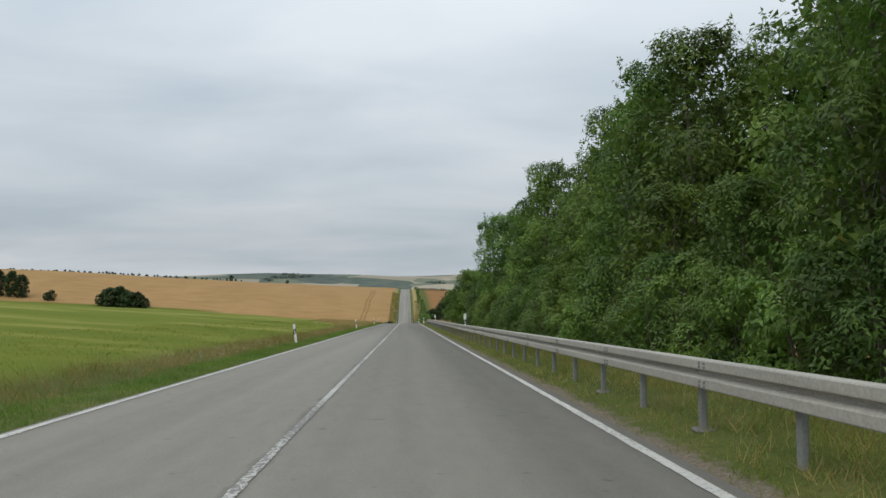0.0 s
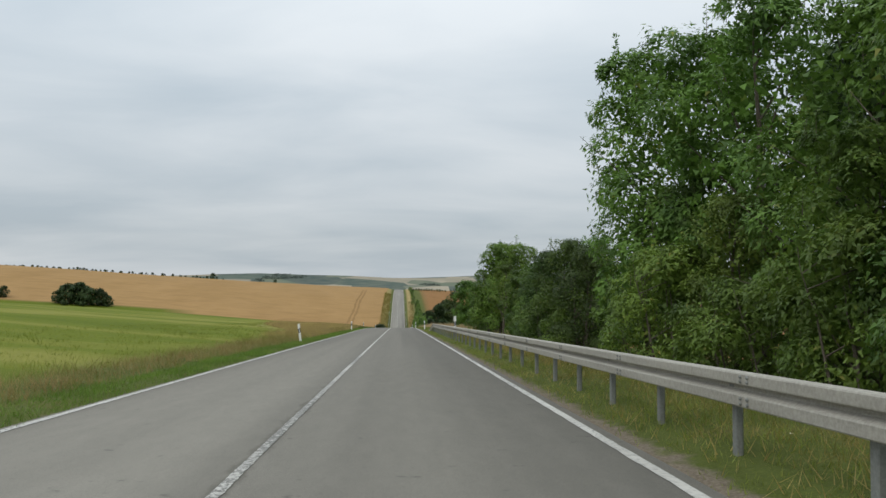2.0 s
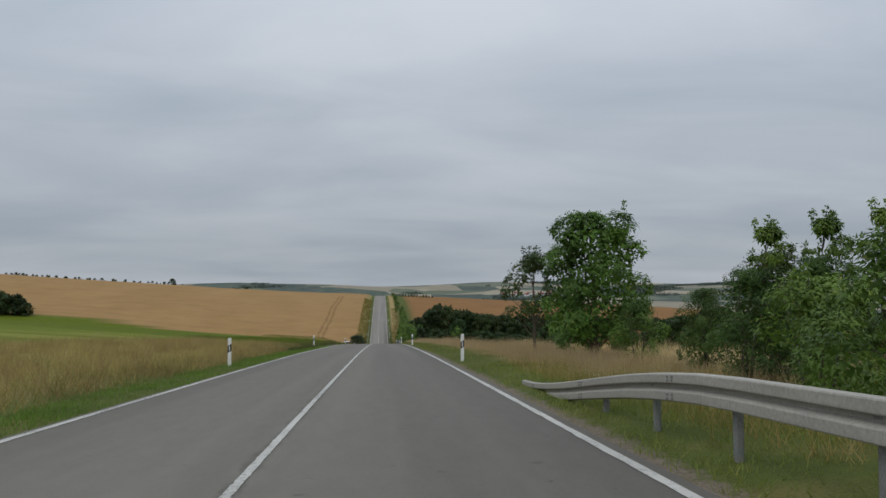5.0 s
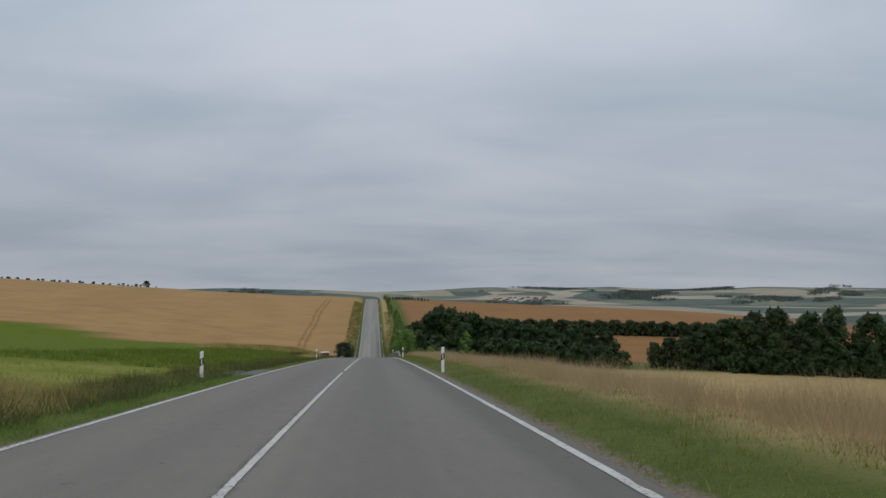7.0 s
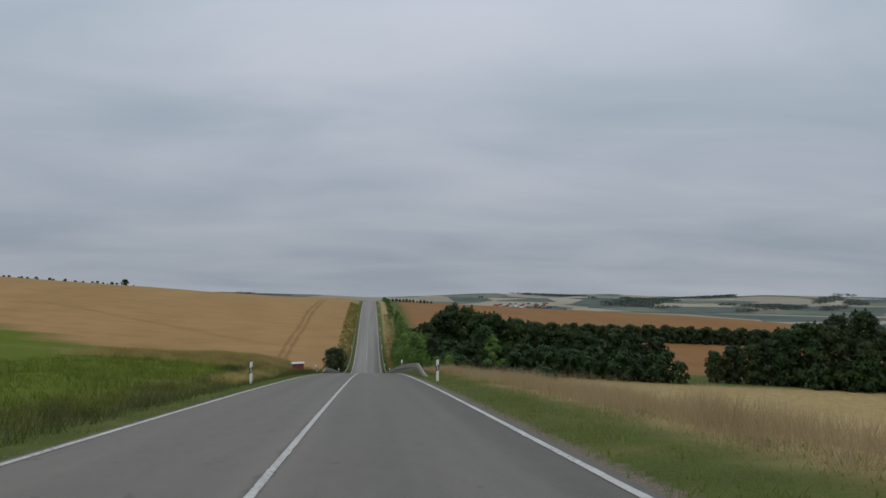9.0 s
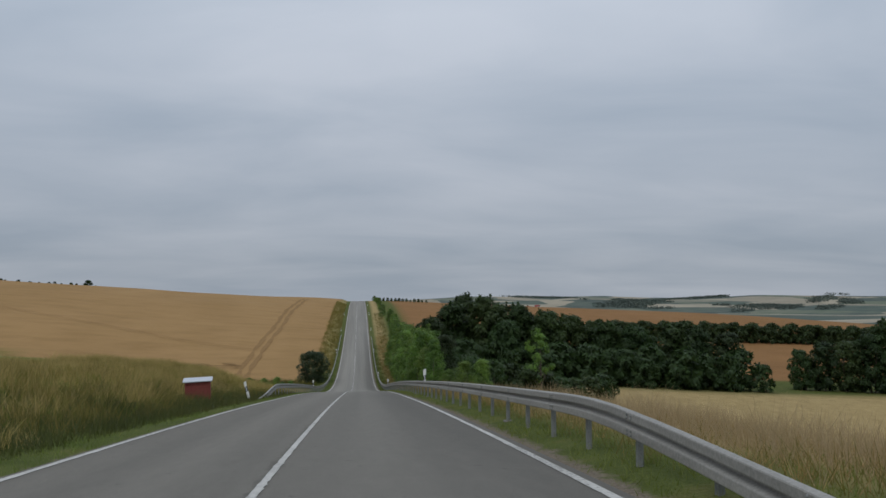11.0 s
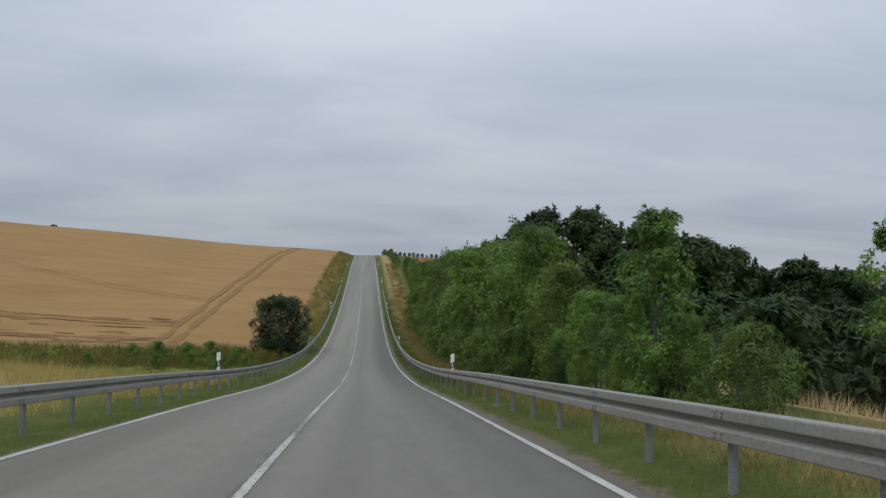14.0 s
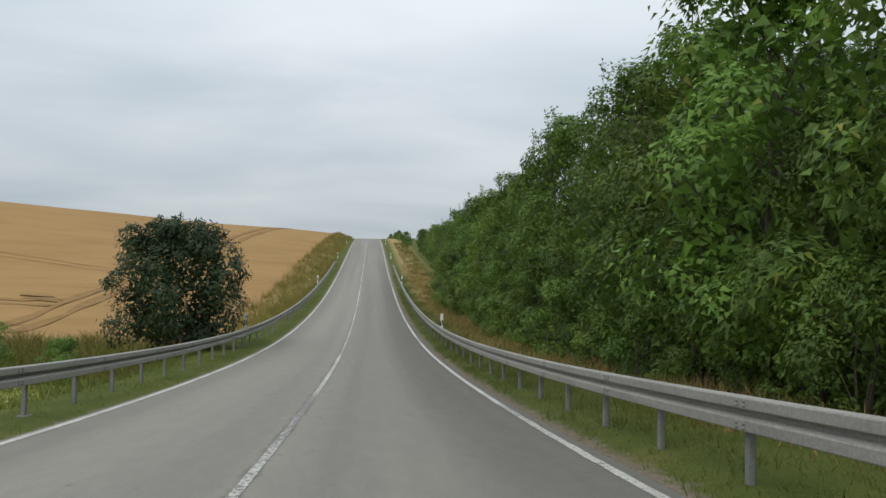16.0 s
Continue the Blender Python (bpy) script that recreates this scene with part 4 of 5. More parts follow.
kind_of("small_a", "tree", "small roadside tree with rounded green crown", 5.7, 2.25, 0.08, 26, 15, 26, 0.135, M_LEAF, 17, stems=2, fill=0.31, form=(0.26, 0.6), body=2400)
kind_of("thorn", "tree", "small dark green tree with an open crown on a bare stem", 5.0, 1.75, 0.34, 16, 12, 20, 0.125, M_LEAF_DEEP, 29, stems=1, fill=0.34, ragged=0.15, core=3, form=(0.24, 0.6))
kind_of("young", "tree", "young light green tree leafy down to the grass", 6.2, 1.55, 0.03, 20, 13, 22, 0.13, M_LEAF_LIGHT, 30, stems=2, fill=0.38, shoots=10, form=(0.32, 0.56), body=700)
kind_of("shrub_a", "shrub", "dense green shrub on the grass verge", 3.4, 1.9, 0.0, 14, 13, 27, 0.108, M_LEAF, 18, stems=4, fill=0.4, limbs=14, shoots=6, category="shrub")
kind_of("shrub_b", "shrub", "dense light green shrub on the grass verge", 2.6, 1.7, 0.0, 13, 13, 27, 0.104, M_LEAF_LIGHT, 19, stems=4, fill=0.4, limbs=14, shoots=6, category="shrub")
kind_of("dark_a", "tree", "large dark green tree in the valley copse", 14.0, 4.6, 0.04, 28, 13, 15, 0.46, M_LEAF_DARK, 20, stems=1, limbs=12, shoots=5, core=6, body=900)
kind_of("dark_b", "tree", "dark green tree in the valley copse", 10.5, 4.0, 0.02, 24, 13, 15, 0.42, M_LEAF_DARK, 21, stems=2, limbs=12, shoots=5, core=6, body=800)
kind_of("lone", "tree", "round dark-leaved tree standing alone beside the road", 5.8, 3.1, 0.12, 34, 16, 26, 0.15, M_LEAF_DULL, 22, stems=1, fill=0.3, ragged=0.15, shoots=10, core=10, form=(0.2, 0.68), body=1200)
kind_of("far_tree", "tree", "small dark tree on the skyline", 4.2, 2.2, 0.05, 10, 8, 5, 0.55, M_LEAF_DARK, 23, stems=1, limbs=5, shoots=0, core=1)
kind_of("hedge_tree", "tree", "low dark hedge tree between the fields", 5.0, 2.7, 0.0, 13, 9, 8, 0.48, M_LEAF_DARK, 24, stems=1, limbs=6, shoots=0, core=1, body=160)
# added backdrop: dark leaves stand in for shade between the crowns
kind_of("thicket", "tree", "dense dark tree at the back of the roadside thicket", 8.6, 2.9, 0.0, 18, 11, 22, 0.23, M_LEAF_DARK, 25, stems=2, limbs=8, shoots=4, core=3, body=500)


def grove(name, label, key, spots, category):
    """Trees that nobody could count, standing close together, as one mesh."""
    me = [c for c in KINDS[key].children if c.name.startswith("crown")][0].data
    co = np.empty(len(me.vertices) * 3, dtype=np.float32)
    me.vertices.foreach_get("co", co)
    co = co.reshape(-1, 3)
    vs = []
    for x, y, s in spots:
        a = math.radians((x * 37 + y * 53) % 360)
        px, py = co[:, 0] * math.cos(a) - co[:, 1] * math.sin(a), co[:, 0] * math.sin(a) + co[:, 1] * math.cos(a)
        vs.append(np.stack([px * s + x, py * s + y, co[:, 2] * s + float(ground_z(x, y)) - 0.05], -1))
    v = np.concatenate(vs)
    tagged(new(name, mesh_of(name, v, np.arange(len(v)).reshape(-1, 3), M_LEAF_DARK, True)), label, category, kind="stuff")


rnd = random.Random(5)
WALL = "trees behind the guard rail"
# tree wall beside the first guard rail
i = 0
for y in np.arange(-10.8, 57, 4.6):
    key = ("tall_a", "tall_c", "tall_b")[i % 3]
    plant(key, 10.3 + rnd.uniform(-0.4, 0.7), float(y) + rnd.uniform(-0.8, 0.8), None, rnd.uniform(0.88, 1.0), WALL)
    plant(("mid_a", "mid_b")[i % 2], 8.6 + rnd.uniform(-0.3, 0.5), float(y) + 2.2 + rnd.uniform(-0.8, 0.8), None, rnd.uniform(0.55, 0.8), WALL)
    for dy in (0.4, 3.0):
        plant(("shrub_a", "shrub_b")[(i + int(dy)) % 2], 8.0 + rnd.uniform(-0.3, 0.4), float(y) + dy + rnd.uniform(-0.6, 0.6), None, rnd.uniform(0.75, 1.05), "shrubs behind the guard rail")
    if i % 2 == 0 or y < 25:
        plant(("tall_b", "tall_a")[i % 2], 13.6 + rnd.uniform(-0.6, 0.6), float(y) + 2.0, None, rnd.uniform(0.82, 0.95), WALL)
    i += 1
plant("maple", 10.2, 58.0, 40, 1.08, WALL)
plant("mid_b", 10.4, 60.5, 10, 0.45, WALL)
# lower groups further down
for x, y, key, s in ((9.3, 84.2, "mid_a", 0.52), (9.7, 81.2, "mid_b", 0.74), (9.2, 77.6, "mid_deep", 0.8), (9.8, 74.0, "mid_deep", 0.78), (11.2, 78.5, "mid_deep", 0.78), (11.0, 74.8, "mid_a", 0.78), (8.7, 76.0, "shrub_a", 0.8), (8.8, 80.0, "shrub_b", 0.9), (8.7, 83.5, "shrub_a", 0.7), (9.0, 72.2, "shrub_b", 0.8), (9.7, 70.6, "mid_deep", 0.74), (10.9, 72.0, "mid_b", 0.7)):
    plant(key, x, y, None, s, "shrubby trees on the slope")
# dark trees added behind the group; their leaf colour stands in for shade
for x, y, s in ((11.9, 76.5, 0.52), (10.4, 79.8, 0.48), (11.0, 73.2, 0.5)):
    plant("thicket", x, y, None, s, "thicket background trees")
plant("field_maple", 9.8, 104.2, 120, 1.0, "shrubby trees on the slope")
plant("slim", 9.1, 95.8, 10, 0.93, "shrubby trees on the slope")
plant("small_a", 10.6, 93.2, 250, 0.95, "shrubby trees on the slope")
for x, y, key, s in ((9.2, 107.5, "mid_a", 0.66), (11.2, 107.0, "mid_a", 0.8), (11.6, 103.0, "shrub_a", 1.0), (8.8, 111.0, "shrub_a", 0.9), (9.4, 114.5, "shrub_b", 1.0)):
    plant(key, x, y, None, s, "shrubby trees on the slope")
plant("small_a", 9.5, 131.5, 75, 1.02, "shrubby trees on the slope")
plant("thorn", 8.2, 137.5, 200, 1.0, "shrubby trees on the slope")
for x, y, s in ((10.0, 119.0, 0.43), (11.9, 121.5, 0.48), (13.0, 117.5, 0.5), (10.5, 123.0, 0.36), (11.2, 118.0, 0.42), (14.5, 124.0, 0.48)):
    plant("mid_deep", x, y, None, s, "shrubs on the slope")
plant("shrub_a", 10.4, 129.0, None, 0.66, "shrubs on the slope")
for x, y, s in ((10.6, 119.2, 0.6), (11.7, 118.6, 0.62), (12.8, 118.0, 0.68)):
    plant("slim", x, y, None, s, "shrubs on the slope")
# dark-leaved trees added as backdrop, so gaps in the tree walls look shaded
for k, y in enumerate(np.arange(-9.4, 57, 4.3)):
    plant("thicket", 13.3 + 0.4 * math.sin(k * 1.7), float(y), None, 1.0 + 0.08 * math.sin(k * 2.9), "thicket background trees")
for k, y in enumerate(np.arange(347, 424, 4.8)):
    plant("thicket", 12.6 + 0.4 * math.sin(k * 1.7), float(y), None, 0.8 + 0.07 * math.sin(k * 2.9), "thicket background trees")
# copse in the dip
for x, y, key, s in ((17.5, 386, "dark_a", 1.04), (23.5, 384, "dark_a", 1.04), (20.5, 392, "dark_a", 1.06), (27, 388, "dark_a", 1.06), (31, 387, "dark_a", 0.98), (36, 384, "dark_b", 1.2), (41, 387, "dark_b", 1.15), (47, 384, "dark_b", 1.12), (53, 386, "dark_b", 1.1),
                     (59, 384, "dark_b", 1.08), (64, 386, "dark_b", 1.05), (69, 384, "dark_b", 0.98), (32, 389, "dark_a", 0.85), (38, 389, "dark_b", 1.05), (44, 389, "dark_b", 1.0), (50, 389, "dark_b", 0.95), (56, 389, "dark_b", 0.9), (61.5, 389, "dark_b", 0.85), (66.5, 388, "dark_b", 0.8), (26.5, 381, "dark_b", 1.0), (88, 384, "dark_b", 0.85), (84, 384, "dark_b", 0.7), (92, 383, "dark_b", 0.95), (96, 381, "dark_b", 1.05), (14, 380, "dark_b", 1.0),
                     (100, 380, "dark_b", 1.25), (104, 379, "dark_b", 1.5), (108, 374, "dark_b", 1.4), (111, 377, "dark_a", 1.25), (119, 379, "dark_a", 1.3), (127, 377, "dark_a", 1.35), (136, 379, "dark_a", 1.35), (146, 377, "dark_a", 1.4), (157, 379, "dark_a", 1.4), (168, 377, "dark_a", 1.4), (115, 374, "dark_b", 1.1), (123, 374, "dark_b", 1.1), (132, 374, "dark_b", 1.1), (141, 374, "dark_b", 1.1), (151, 374, "dark_b", 1.1)):
    plant(key, x, y, None, s, "copse trees in the dip")
grove("undergrowth", "low dark shrubs under the copse trees", "hedge_tree", [(12 + k * 2.4, 377 + 2.5 * math.sin(k * 1.9), 1.25 + 0.25 * math.sin(k * 2.7)) for k in range(26)]
      + [(103 + k * 3.2, 371 + 2.5 * math.sin(k * 1.9), 1.2 + 0.3 * math.sin(k * 2.7)) for k in range(22)], "undergrowth")
# hedge across the fields beyond the dip
grove("hedge", "dark hedge between the fields beyond the dip", "hedge_tree", [(40 + k * 2.0, 473 + 1.5 * math.sin(k * 2.1) + k * 0.28, 1.15 + 0.12 * math.sin(k * 1.7)) for k in range(84)], "hedge")
# tree wall along the second guard rail
HT = ((318, 2.2), (323, 2.9), (330, 3.9), (334, 5.2), (336.5, 6.6), (340, 7.7), (348, 8.3), (357, 9.0), (365, 9.2), (380, 9.5), (395, 9.2), (409, 8.8), (427, 7.8), (470, 6.0), (505, 4.4), (560, 2.2))
DIP = "trees along the dip"
i = 0
y = 321.0
while y < 520:
    hh = float(np.interp(y, [a for a, b in HT], [b for a, b in HT]))
    key, s = (("tall_a", "tall_c", "tall_b")[i % 3], hh / (10.6, 10.2, 11.0)[i % 3]) if y > 367 else (("mid_a", "mid_b")[i % 2], hh / 6.9)
    plant(key, 9.4 + 1.6 * float(smooth(425, 470, y)) + rnd.uniform(-0.4, 0.4), y, None, s * rnd.uniform(0.94, 1.04), DIP)
    if y < 428:
        if i % 2 == 0 and y > 362:
            plant(("tall_b", "tall_a")[i % 4 // 2], 13.2 + rnd.uniform(-0.5, 0.5), y + 2.2, None, hh / 11.7 * 0.95, DIP)
        plant(("mid_b", "mid_a")[i % 2], 8.5 + rnd.uniform(-0.3, 0.3), y + 2.1, None, min(0.66, hh / 7.4 * 0.62) * rnd.uniform(0.85, 1.1), DIP)
    if 338 < y < 425:
        plant(("shrub_a", "shrub_b")[i % 2], 7.8 + rnd.uniform(-0.3, 0.3), y + rnd.uniform(-0.6, 0.6), None, rnd.uniform(0.65, 0.9), "shrubs along the dip")
    y += 4.3 if y < 430 else 5.5
    i += 1
for y in np.arange(525, 690, 9.0):
    plant("shrub_b" if int(y) % 2 else "shrub_a", 9.5 + rnd.uniform(-1, 1), float(y), None, rnd.uniform(0.5, 0.85), "shrubs beside the road up the hill")
for x, y, key, s in ((11.0, 311.5, "mid_b", 0.5), (12.6, 313.5, "mid_b", 0.52), (11.6, 322.5, "shrub_b", 0.95), (10.2, 319, "shrub_a", 0.7), (9.4, 324, "shrub_b", 0.75)):
    plant(key, x, y, None, s, "shrubs behind the guard rail")
plant("young", 8.9, 321.8, 70, 0.85, "shrubs behind the guard rail")
plant("slim", 22.6, 331.5, 140, 1.4, "shrubs behind the guard rail")
for x, y, s in ((20.5, 330, 0.7), (23.5, 334, 0.8), (26.5, 338, 0.85), (29.5, 343, 0.9), (33, 347, 0.9), (36, 351, 0.9), (14.5, 327, 0.7), (16.5, 330, 0.75), (19, 333, 0.8), (14.5, 334, 0.8), (22, 338, 0.9), (25.5, 343, 0.95), (16.8, 343, 0.9), (17.5, 348, 0.9), (16.8, 353, 0.95), (17.6, 358, 0.95), (16.9, 363.5, 0.95), (17.6, 369, 0.95)):
    plant("hedge_tree", x, y, None, s, "undergrowth of the copse", "low dark shrub under the copse trees")
# left side
plant("lone", -6.9, 379.8, 30, 1.0)
for k, (x, y, s) in enumerate(((-10.5, 377, 0.7), (-12.6, 375.5, 0.85), (-15.0, 377.5, 0.95), (-17.2, 376, 0.8), (-9.2, 373.5, 0.5), (-11.4, 371.5, 0.6), (-13.6, 372.5, 0.65), (-10.2, 368.5, 0.45), (-16, 371, 0.6), (-20.0, 378, 0.65), (-23.5, 377, 0.55), (-28, 379, 0.36), (-33, 380, 0.34))):
    plant("shrub_a" if k % 2 else "shrub_b", x, y, None, s * 0.85, "low bushes at the field edge")
# copse and bushes at the far edge of the green field
for k in range(9):
    plant("hedge_tree", -161 + k * 3.0, 438 + 2 * math.sin(k * 2.3), None, (1.35, 1.75, 1.95, 2.0, 1.95, 1.85, 1.7, 1.45, 1.0)[k], "field copse trees", "dense dark tree of a field copse")
for x, y, key, s in ((-190, 446, "hedge_tree", 1.1), (-193, 447, "hedge_tree", 0.9), (-208, 452, "dark_a", 0.95), (-215, 454, "dark_a", 1.05), (-222, 455, "dark_a", 1.0)):
    plant(key, x, y, None, s, "field copse trees", "dense dark tree of a field copse")
# trees along the skyline
grove("tree_row", "row of small dark trees along the skyline", "far_tree", [(-133 - 203 * k / 79 + rnd.uniform(-3, 3), 676 - 18 * k / 79 + rnd.uniform(-4, 4), (rnd.uniform(0.42, 0.62) + 0.2 * k / 79) * (1.0 if (k * 7) % 5 else 0.7)) for k in range(80)], "tree row")
plant("far_tree", -151, 720, None, 1.35, "skyline trees")
plant("far_tree", -142, 1000, None, 1.6, "skyline trees")
grove("hilltop_hedge", "low dark hedge on the hilltop", "hedge_tree", [(9.5 + k * 2.0, 668 + rnd.uniform(-3, 3), rnd.uniform(0.22, 0.4)) for k in range(14)], "hedge")

# far woods on the hills, in patches


def far_woods():
    rng = np.random.default_rng(61)
    n = 64000
    x, y = rng.uniform(-500, 1900, n), rng.uniform(1900, 3700, n)
    m = ripple(x + 40, y * 0.55, 120) + 0.6 * ripple(x, y, 47) + 0.5 * ripple(x + 70, y * 0.3, 300)
    ok = m > 0.82
    x, y = x[ok], y[ok]
    c = np.stack([x, y, ground_z(x, y) + 3.0], -1)
    v, f = leaves(c, np.full(len(c), 3.0), 7, 3.6, rng, 0.0)
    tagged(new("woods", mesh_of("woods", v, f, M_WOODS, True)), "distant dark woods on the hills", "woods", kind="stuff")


far_woods()


def village_house(x, y, turn, w, d, h):
    thing = tagged(new("house"), "small distant village house with pale walls and tiled roof", "house", "village houses")
    thing.matrix_basis = pose(x, y, float(ground_z(x, y)) - 0.5, 0, 0, turn)
    bm = bmesh.new()
    box(bm, (w, d, h), (0, 0, h / 2), 0.05)
    part("wall", bm, M_WHITE, thing)
    bm = bmesh.new()
    a = [bm.verts.new((sx * (w / 2 + 0.4), sy * (d / 2 + 0.5), h - 0.1)) for sx, sy in ((-1, -1), (1, -1), (1, 1), (-1, 1))]
    r = [bm.verts.new((sx * (w / 2 + 0.4), 0, h + d * 0.45)) for sx in (-1, 1)]
    for q in ((a[0], a[1], r[1], r[0]), (a[2], a[3], r[0], r[1]), (a[1], a[2], r[1]), (a[3], a[0], r[0]), (a[3], a[2], a[1], a[0])):
        bm.faces.new(q)
    part("roof", bm, M_RED, thing, "dull red tiled roof")


for k in range(12):
    village_house(372 + 13 * k + rnd.uniform(-5, 5), 2600 + rnd.uniform(-60, 60), rnd.uniform(0, 180), rnd.uniform(9, 15), rnd.uniform(8, 10), rnd.uniform(5, 7))

# ---- red bin on the bank ----


def red_box(x, y):
    thing = tagged(new("storage_box"), "weathered red wooden box with grey sheet lid in tall grass", "storage box")
    thing.matrix_basis = pose(x, y, float(ground_z(x, y)) - 0.05, 0, -2, 8)
    for i in range(6):
        bm = bmesh.new()
        box(bm, (1.06, 0.03, 0.145), (0, -0.36, 0.18 + i * 0.15), 0.006)
        part("board", bm, M_RED, thing)
    for sx in (-1, 1):
        bm = bmesh.new()
        box(bm, (0.03, 0.7, 0.9), (sx * 0.515, 0, 0.555), 0.006)
        part("side_panel", bm, M_RED, thing)
        bm = bmesh.new()
        box(bm, (0.07, 0.07, 1.0), (sx * 0.5, -0.36, 0.5), 0.008)
        part("corner_post", bm, M_RED, thing)
    bm = bmesh.new()
    box(bm, (1.06, 0.03, 0.9), (0, 0.36, 0.555), 0.006)
    part("back_panel", bm, M_RED, thing)
    bm = bmesh.new()
    box(bm, (1.24, 0.92, 0.05), (0, -0.02, 1.06), 0.01, Matrix.Rotation(radians(6), 4, "X"))
    part("lid", bm, M_TIN, thing, "grey sheet metal lid")


red_box(-5.95, 271.2)

# ---- grass ----


def grass(name, label, n, xr, yr, h, w, blades, mat, seed, lean=0.5, keep=None):
    """Tufts of thin blades scattered over a stretch of verge."""
    rng = np.random.default_rng(seed)
    x, y = rng.uniform(min(xr), max(xr), n), rng.uniform(yr[0], yr[1], n)
    patch = 0.5 + 0.5 * ripple(x * 1.7 + seed, y * 0.8, 1.1)
    ok = rng.uniform(0, 1, n) < 0.35 + 0.65 * patch
    if keep is not None:
        ok &= rng.uniform(0, 1, n) < keep(x, y)
    x, y, patch = x[ok], y[ok], patch[ok]
    m = len(x) * blades
    z = ground_z(x, y)
    root = np.repeat(np.stack([x, y, z], -1), blades, axis=0) + rng.normal(0, 1, (m, 3)) * np.array([0.07, 0.07, 0]) * (1 + 2 * w / 0.03)
    root[:, 2] -= 0.03
    hh = rng.uniform(h[0], h[1], m) * (0.6 + 0.6 * np.repeat(patch, blades))
    a = rng.uniform(0, 2 * np.pi, m)
    side = np.stack([np.cos(a), np.sin(a), np.zeros(m)], -1) * (w * rng.uniform(0.6, 1.3, m))[:, None]
    tip = root + np.stack([rng.normal(0, lean, m) * hh, rng.normal(0, lean, m) * hh, hh], -1)
    v = np.stack([root - side, root + side, tip], 1).reshape(-1, 3)
    me = mesh_of(name, v, np.arange(m * 3).reshape(m, 3), mat, True)
    return tagged(new(name, me), label, "grass", kind="stuff")


def flowers(name, label, n, xr, yr, h, seed):
    rng = np.random.default_rng(seed)
    x, y = rng.uniform(min(xr), max(xr), n), rng.uniform(yr[0], yr[1], n)
    z = ground_z(x, y) + rng.uniform(h[0], h[1], n)
    c = np.stack([x, y, z], -1)
    a = rng.uniform(0, 6.28, n)
    r = rng.uniform(0.008, 0.02, n)
    v = np.stack([c + np.stack([r * np.cos(a + k * 1.5708), r * np.sin(a + k * 1.5708), 0.012 * (k % 2) * np.ones(n)], -1) for k in range(4)], 1).reshape(-1, 3)
    return tagged(new(name, mesh_of(name, v, np.arange(n * 4).reshape(n, 4), M_FLOWER, True)), label, "flowers", kind="stuff")


V = "grass"
grass(V, "short green grass on the verge beside the asphalt", 34000, (-3.24, -5.4), (-14, 425), (0.04, 0.14), 0.0075, 5, M_GRASS, 1)
grass(V, "tall seeding grass at the field edge", 4600, (-4.7, -6.3), (-14, 238), (0.2, 0.5), 0.006, 5, M_MEADOW, 2)
grass(V, "fresh green grass beside the asphalt", 17000, (-3.26, -4.75), (-14, 176), (0.05, 0.17), 0.008, 5, M_VERGE, 31)
grass(V, "pale seeding grass stalks at the field edge", 2400, (-4.6, -6.2), (-14, 84), (0.18, 0.45), 0.005, 5, M_PALE, 32)
grass(V, "green crop leaves on the sloping field", 12000, (-6.0, -16), (-14, 178), (0.06, 0.16), 0.012, 5, M_CROP, 3)
grass(V, "green and brown grass under the guard rail", 26000, (3.85, 7.0), (-14, 126), (0.04, 0.16), 0.0075, 5, M_GRASS, 4)
grass(V, "dry grass stalks behind the guard rail", 9000, (4.8, 8.0), (-14, 124), (0.15, 0.42), 0.005, 5, M_MEADOW, 5)
grass(V, "golden seeding grass at the field edge", 8000, (-4.7, -14), (80, 164), (0.25, 0.56), 0.006, 6, M_GOLD, 6, 0.5, lambda x, y: (-x < 7.6 + 6.4 * smooth(98, 132, y)) * smooth(80, 94, y))
grass(V, "short green grass on the verge beside the asphalt", 24000, (3.85, 6.6), (124, 345), (0.04, 0.15), 0.0075, 5, M_GRASS, 7)
grass(V, "ripe straw-coloured tall grass on the slope", 24000, (9, 32), (114, 366), (0.4, 0.8), 0.011, 5, M_STRAW, 8, 0.4, lambda x, y: smooth(112, 128, y) * np.where(x < 15, 1 - smooth(304, 316, y), 1))
grass(V, "ripe straw-coloured tall grass along the verge", 26000, (5.3, 10.5), (114, 316), (0.35, 0.75), 0.006, 6, M_STRAW, 17, 0.35, lambda x, y: smooth(5.2, 6.6, x) * smooth(112, 128, y) * (1 - smooth(304, 316, y)))
grass(V, "tall olive-green weeds on the bank", 12000, (-4.9, -20), (250, 312), (0.3, 0.7), 0.009, 5, M_MEADOW, 9, 0.4)
grass(V, "dark green weeds at the foot of the bank", 7000, (-4.2, -8.6), (240, 292), (0.2, 0.55), 0.009, 5, M_WEED, 33, 0.45)
grass(V, "dark leafy plants on the field", 14000, (-5.4, -18), (182, 306), (0.15, 0.4), 0.016, 5, M_LEAFY, 18, 0.5)
grass(V, "golden dry grass at the end of the bank", 9000, (-5.4, -22), (299, 346), (0.3, 0.75), 0.01, 5, M_GOLD, 10, 0.45)
grass(V, "golden dry grass at the field edge", 1800, (-4.7, -6.4), (226, 250), (0.25, 0.5), 0.008, 5, M_GOLD, 11, 0.45)
grass(V, "green meadow grass in the dip", 12000, (-5, -30), (335, 392), (0.12, 0.4), 0.02, 5, M_GRASS, 12)
grass(V, "tall weeds along the field edge", 4200, (-7, -45), (372, 394), (0.4, 1.0), 0.03, 5, M_MEADOW, 13)
grass(V, "short green grass beside the guard rail", 16000, (3.85, 7.4), (338, 450), (0.05, 0.24), 0.007, 6, M_GRASS, 14)
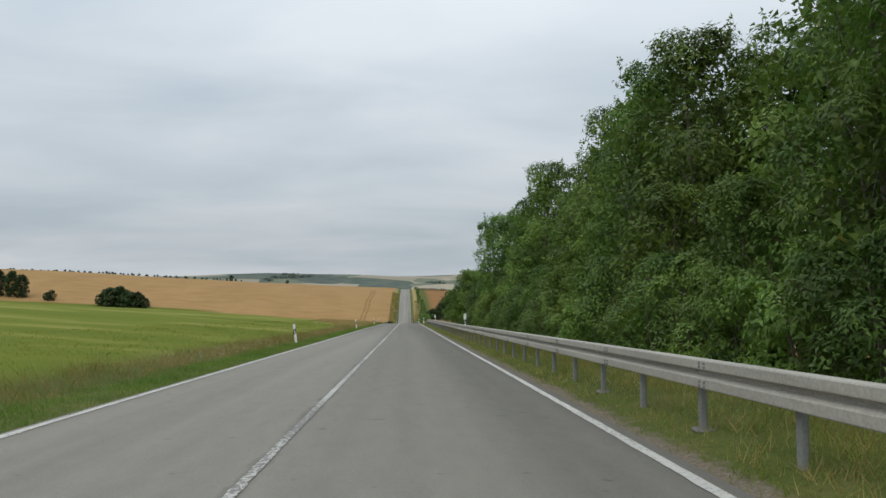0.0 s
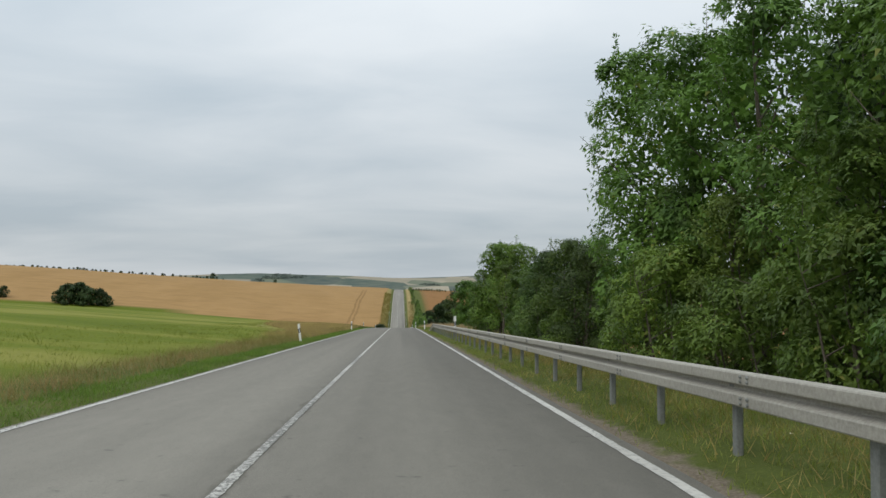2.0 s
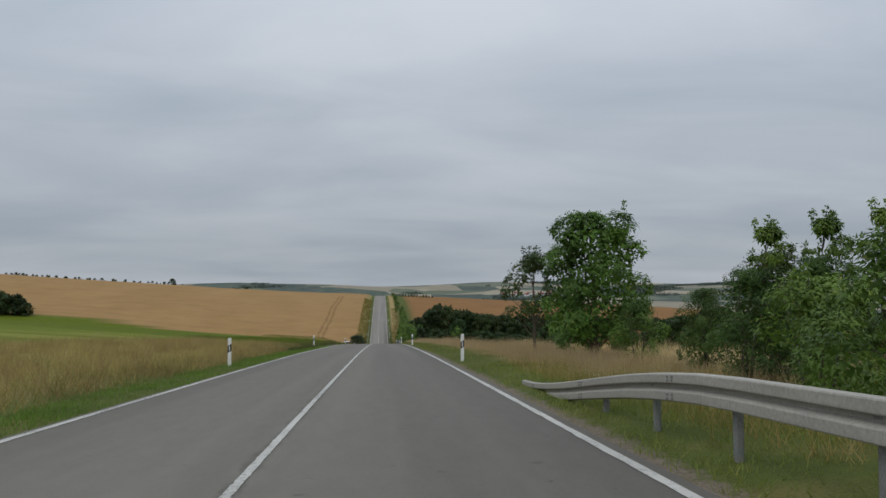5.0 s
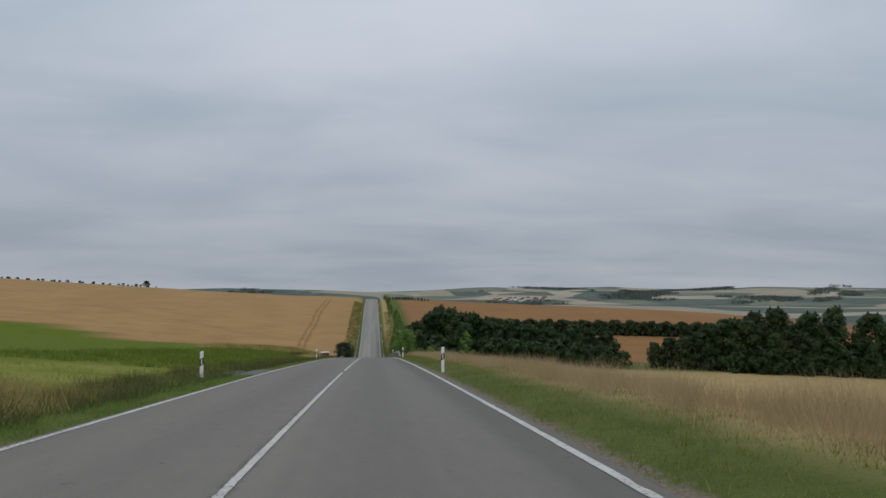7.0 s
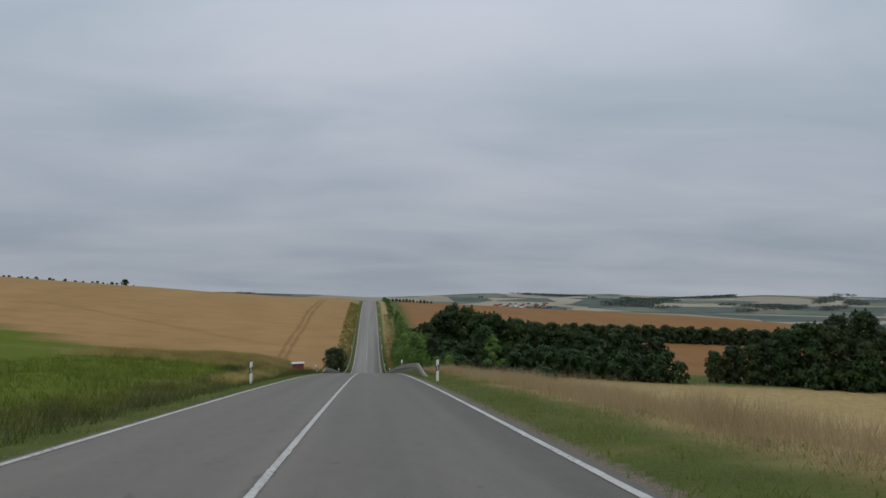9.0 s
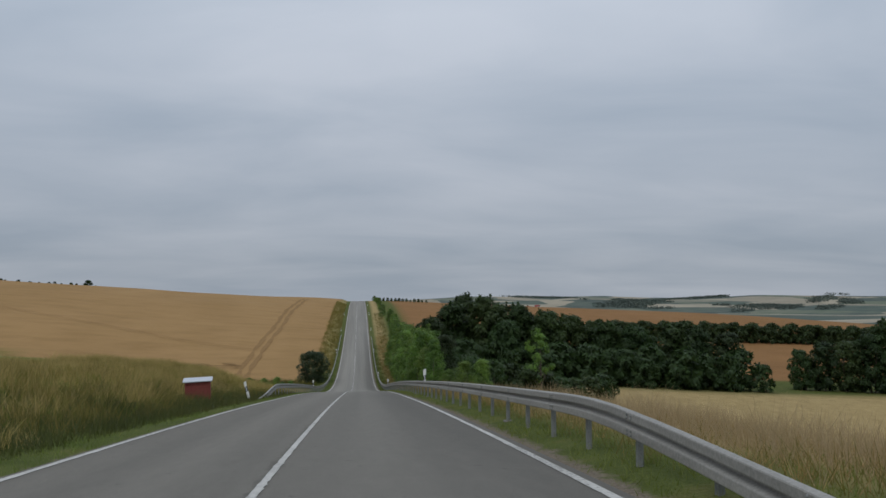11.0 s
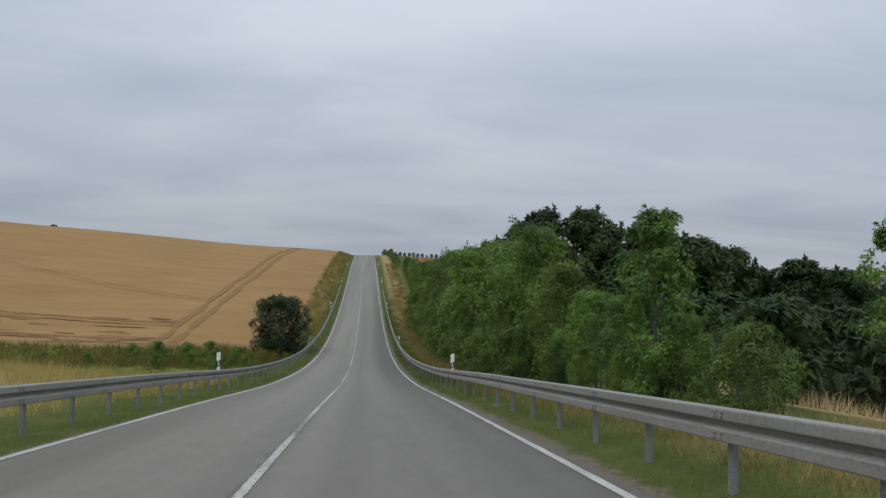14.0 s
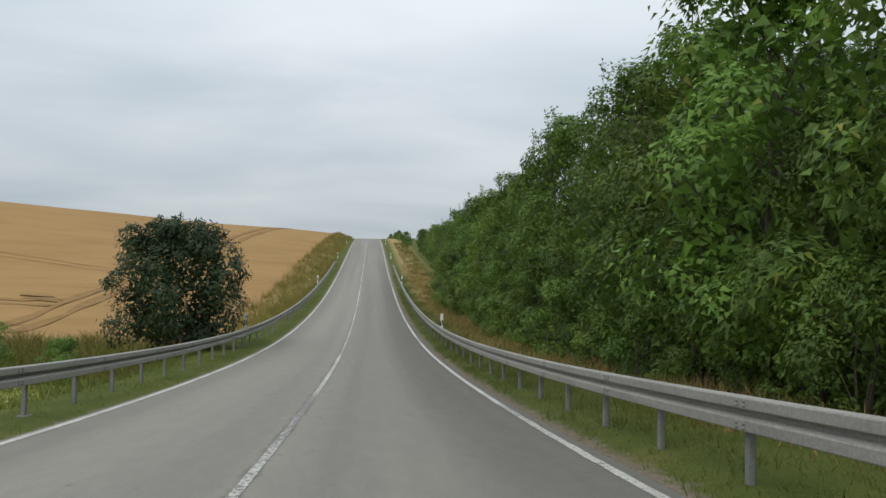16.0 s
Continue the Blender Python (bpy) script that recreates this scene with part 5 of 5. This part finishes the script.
grass(V, "seeding grass behind the guard rail", 5000, (4.6, 7.4), (236, 420), (0.18, 0.42), 0.006, 5, M_MEADOW, 20)
grass(V, "dry grass below the trees", 3600, (6.2, 9.0), (388, 540), (0.2, 0.5), 0.018, 5, M_MEADOW, 15)
grass(V, "weeds and dry grass on the roadside bank", 7000, (-4.6, -8.6), (400, 600), (0.3, 0.9), 0.022, 5, M_MEADOW, 16)
grass(V, "pale golden grass at the field edge", 11000, (-4.6, -14), (80, 166), (0.25, 0.6), 0.007, 6, M_PALE, 19, 0.5, lambda x, y: (-x < 7.6 + 6.4 * smooth(98, 132, y)) * smooth(80, 94, y))
grass(V, "golden seeding grass on the bank", 12000, (-6.4, -20), (246, 306), (0.35, 0.75), 0.008, 5, M_GOLD, 24, 0.45)
flowers("wildflowers", "small white wildflowers in the verge grass", 220, (-4.5, -5.8), (10, 27), (0.1, 0.3), 21)
flowers("wildflowers", "small white wildflowers in the verge grass", 300, (-4.6, -7.0), (340, 362), (0.12, 0.35), 22)
flowers("wildflowers", "small white wildflowers under the guard rail", 160, (4.8, 6.6), (10, 120), (0.12, 0.3), 23)
grass(V, "golden dry grass behind the guard rail", 7000, (4.9, 10.5), (52, 126), (0.16, 0.45), 0.006, 5, M_GOLD, 25, 0.5)
grass(V, "golden dry grass tufts under the guard rail", 3500, (4.0, 7.0), (-14, 60), (0.06, 0.22), 0.006, 5, M_GOLD, 26, 0.6)
grass(V, "golden dry grass below the trees", 3600, (5.6, 8.2), (348, 470), (0.2, 0.55), 0.014, 5, M_GOLD, 27, 0.45)
grass(V, "golden dry grass behind the guard rail", 4200, (4.9, 9.0), (236, 330), (0.15, 0.4), 0.007, 5, M_GOLD, 28, 0.5)
grass(V, "dark green and brown weeds along the verge", 7000, (-4.0, -6.6), (150, 262), (0.14, 0.42), 0.009, 5, M_WEED, 29, 0.5)
grass(V, "dark green weeds below the bank", 4000, (-3.9, -6.2), (258, 300), (0.1, 0.34), 0.009, 5, M_WEED, 30, 0.5)
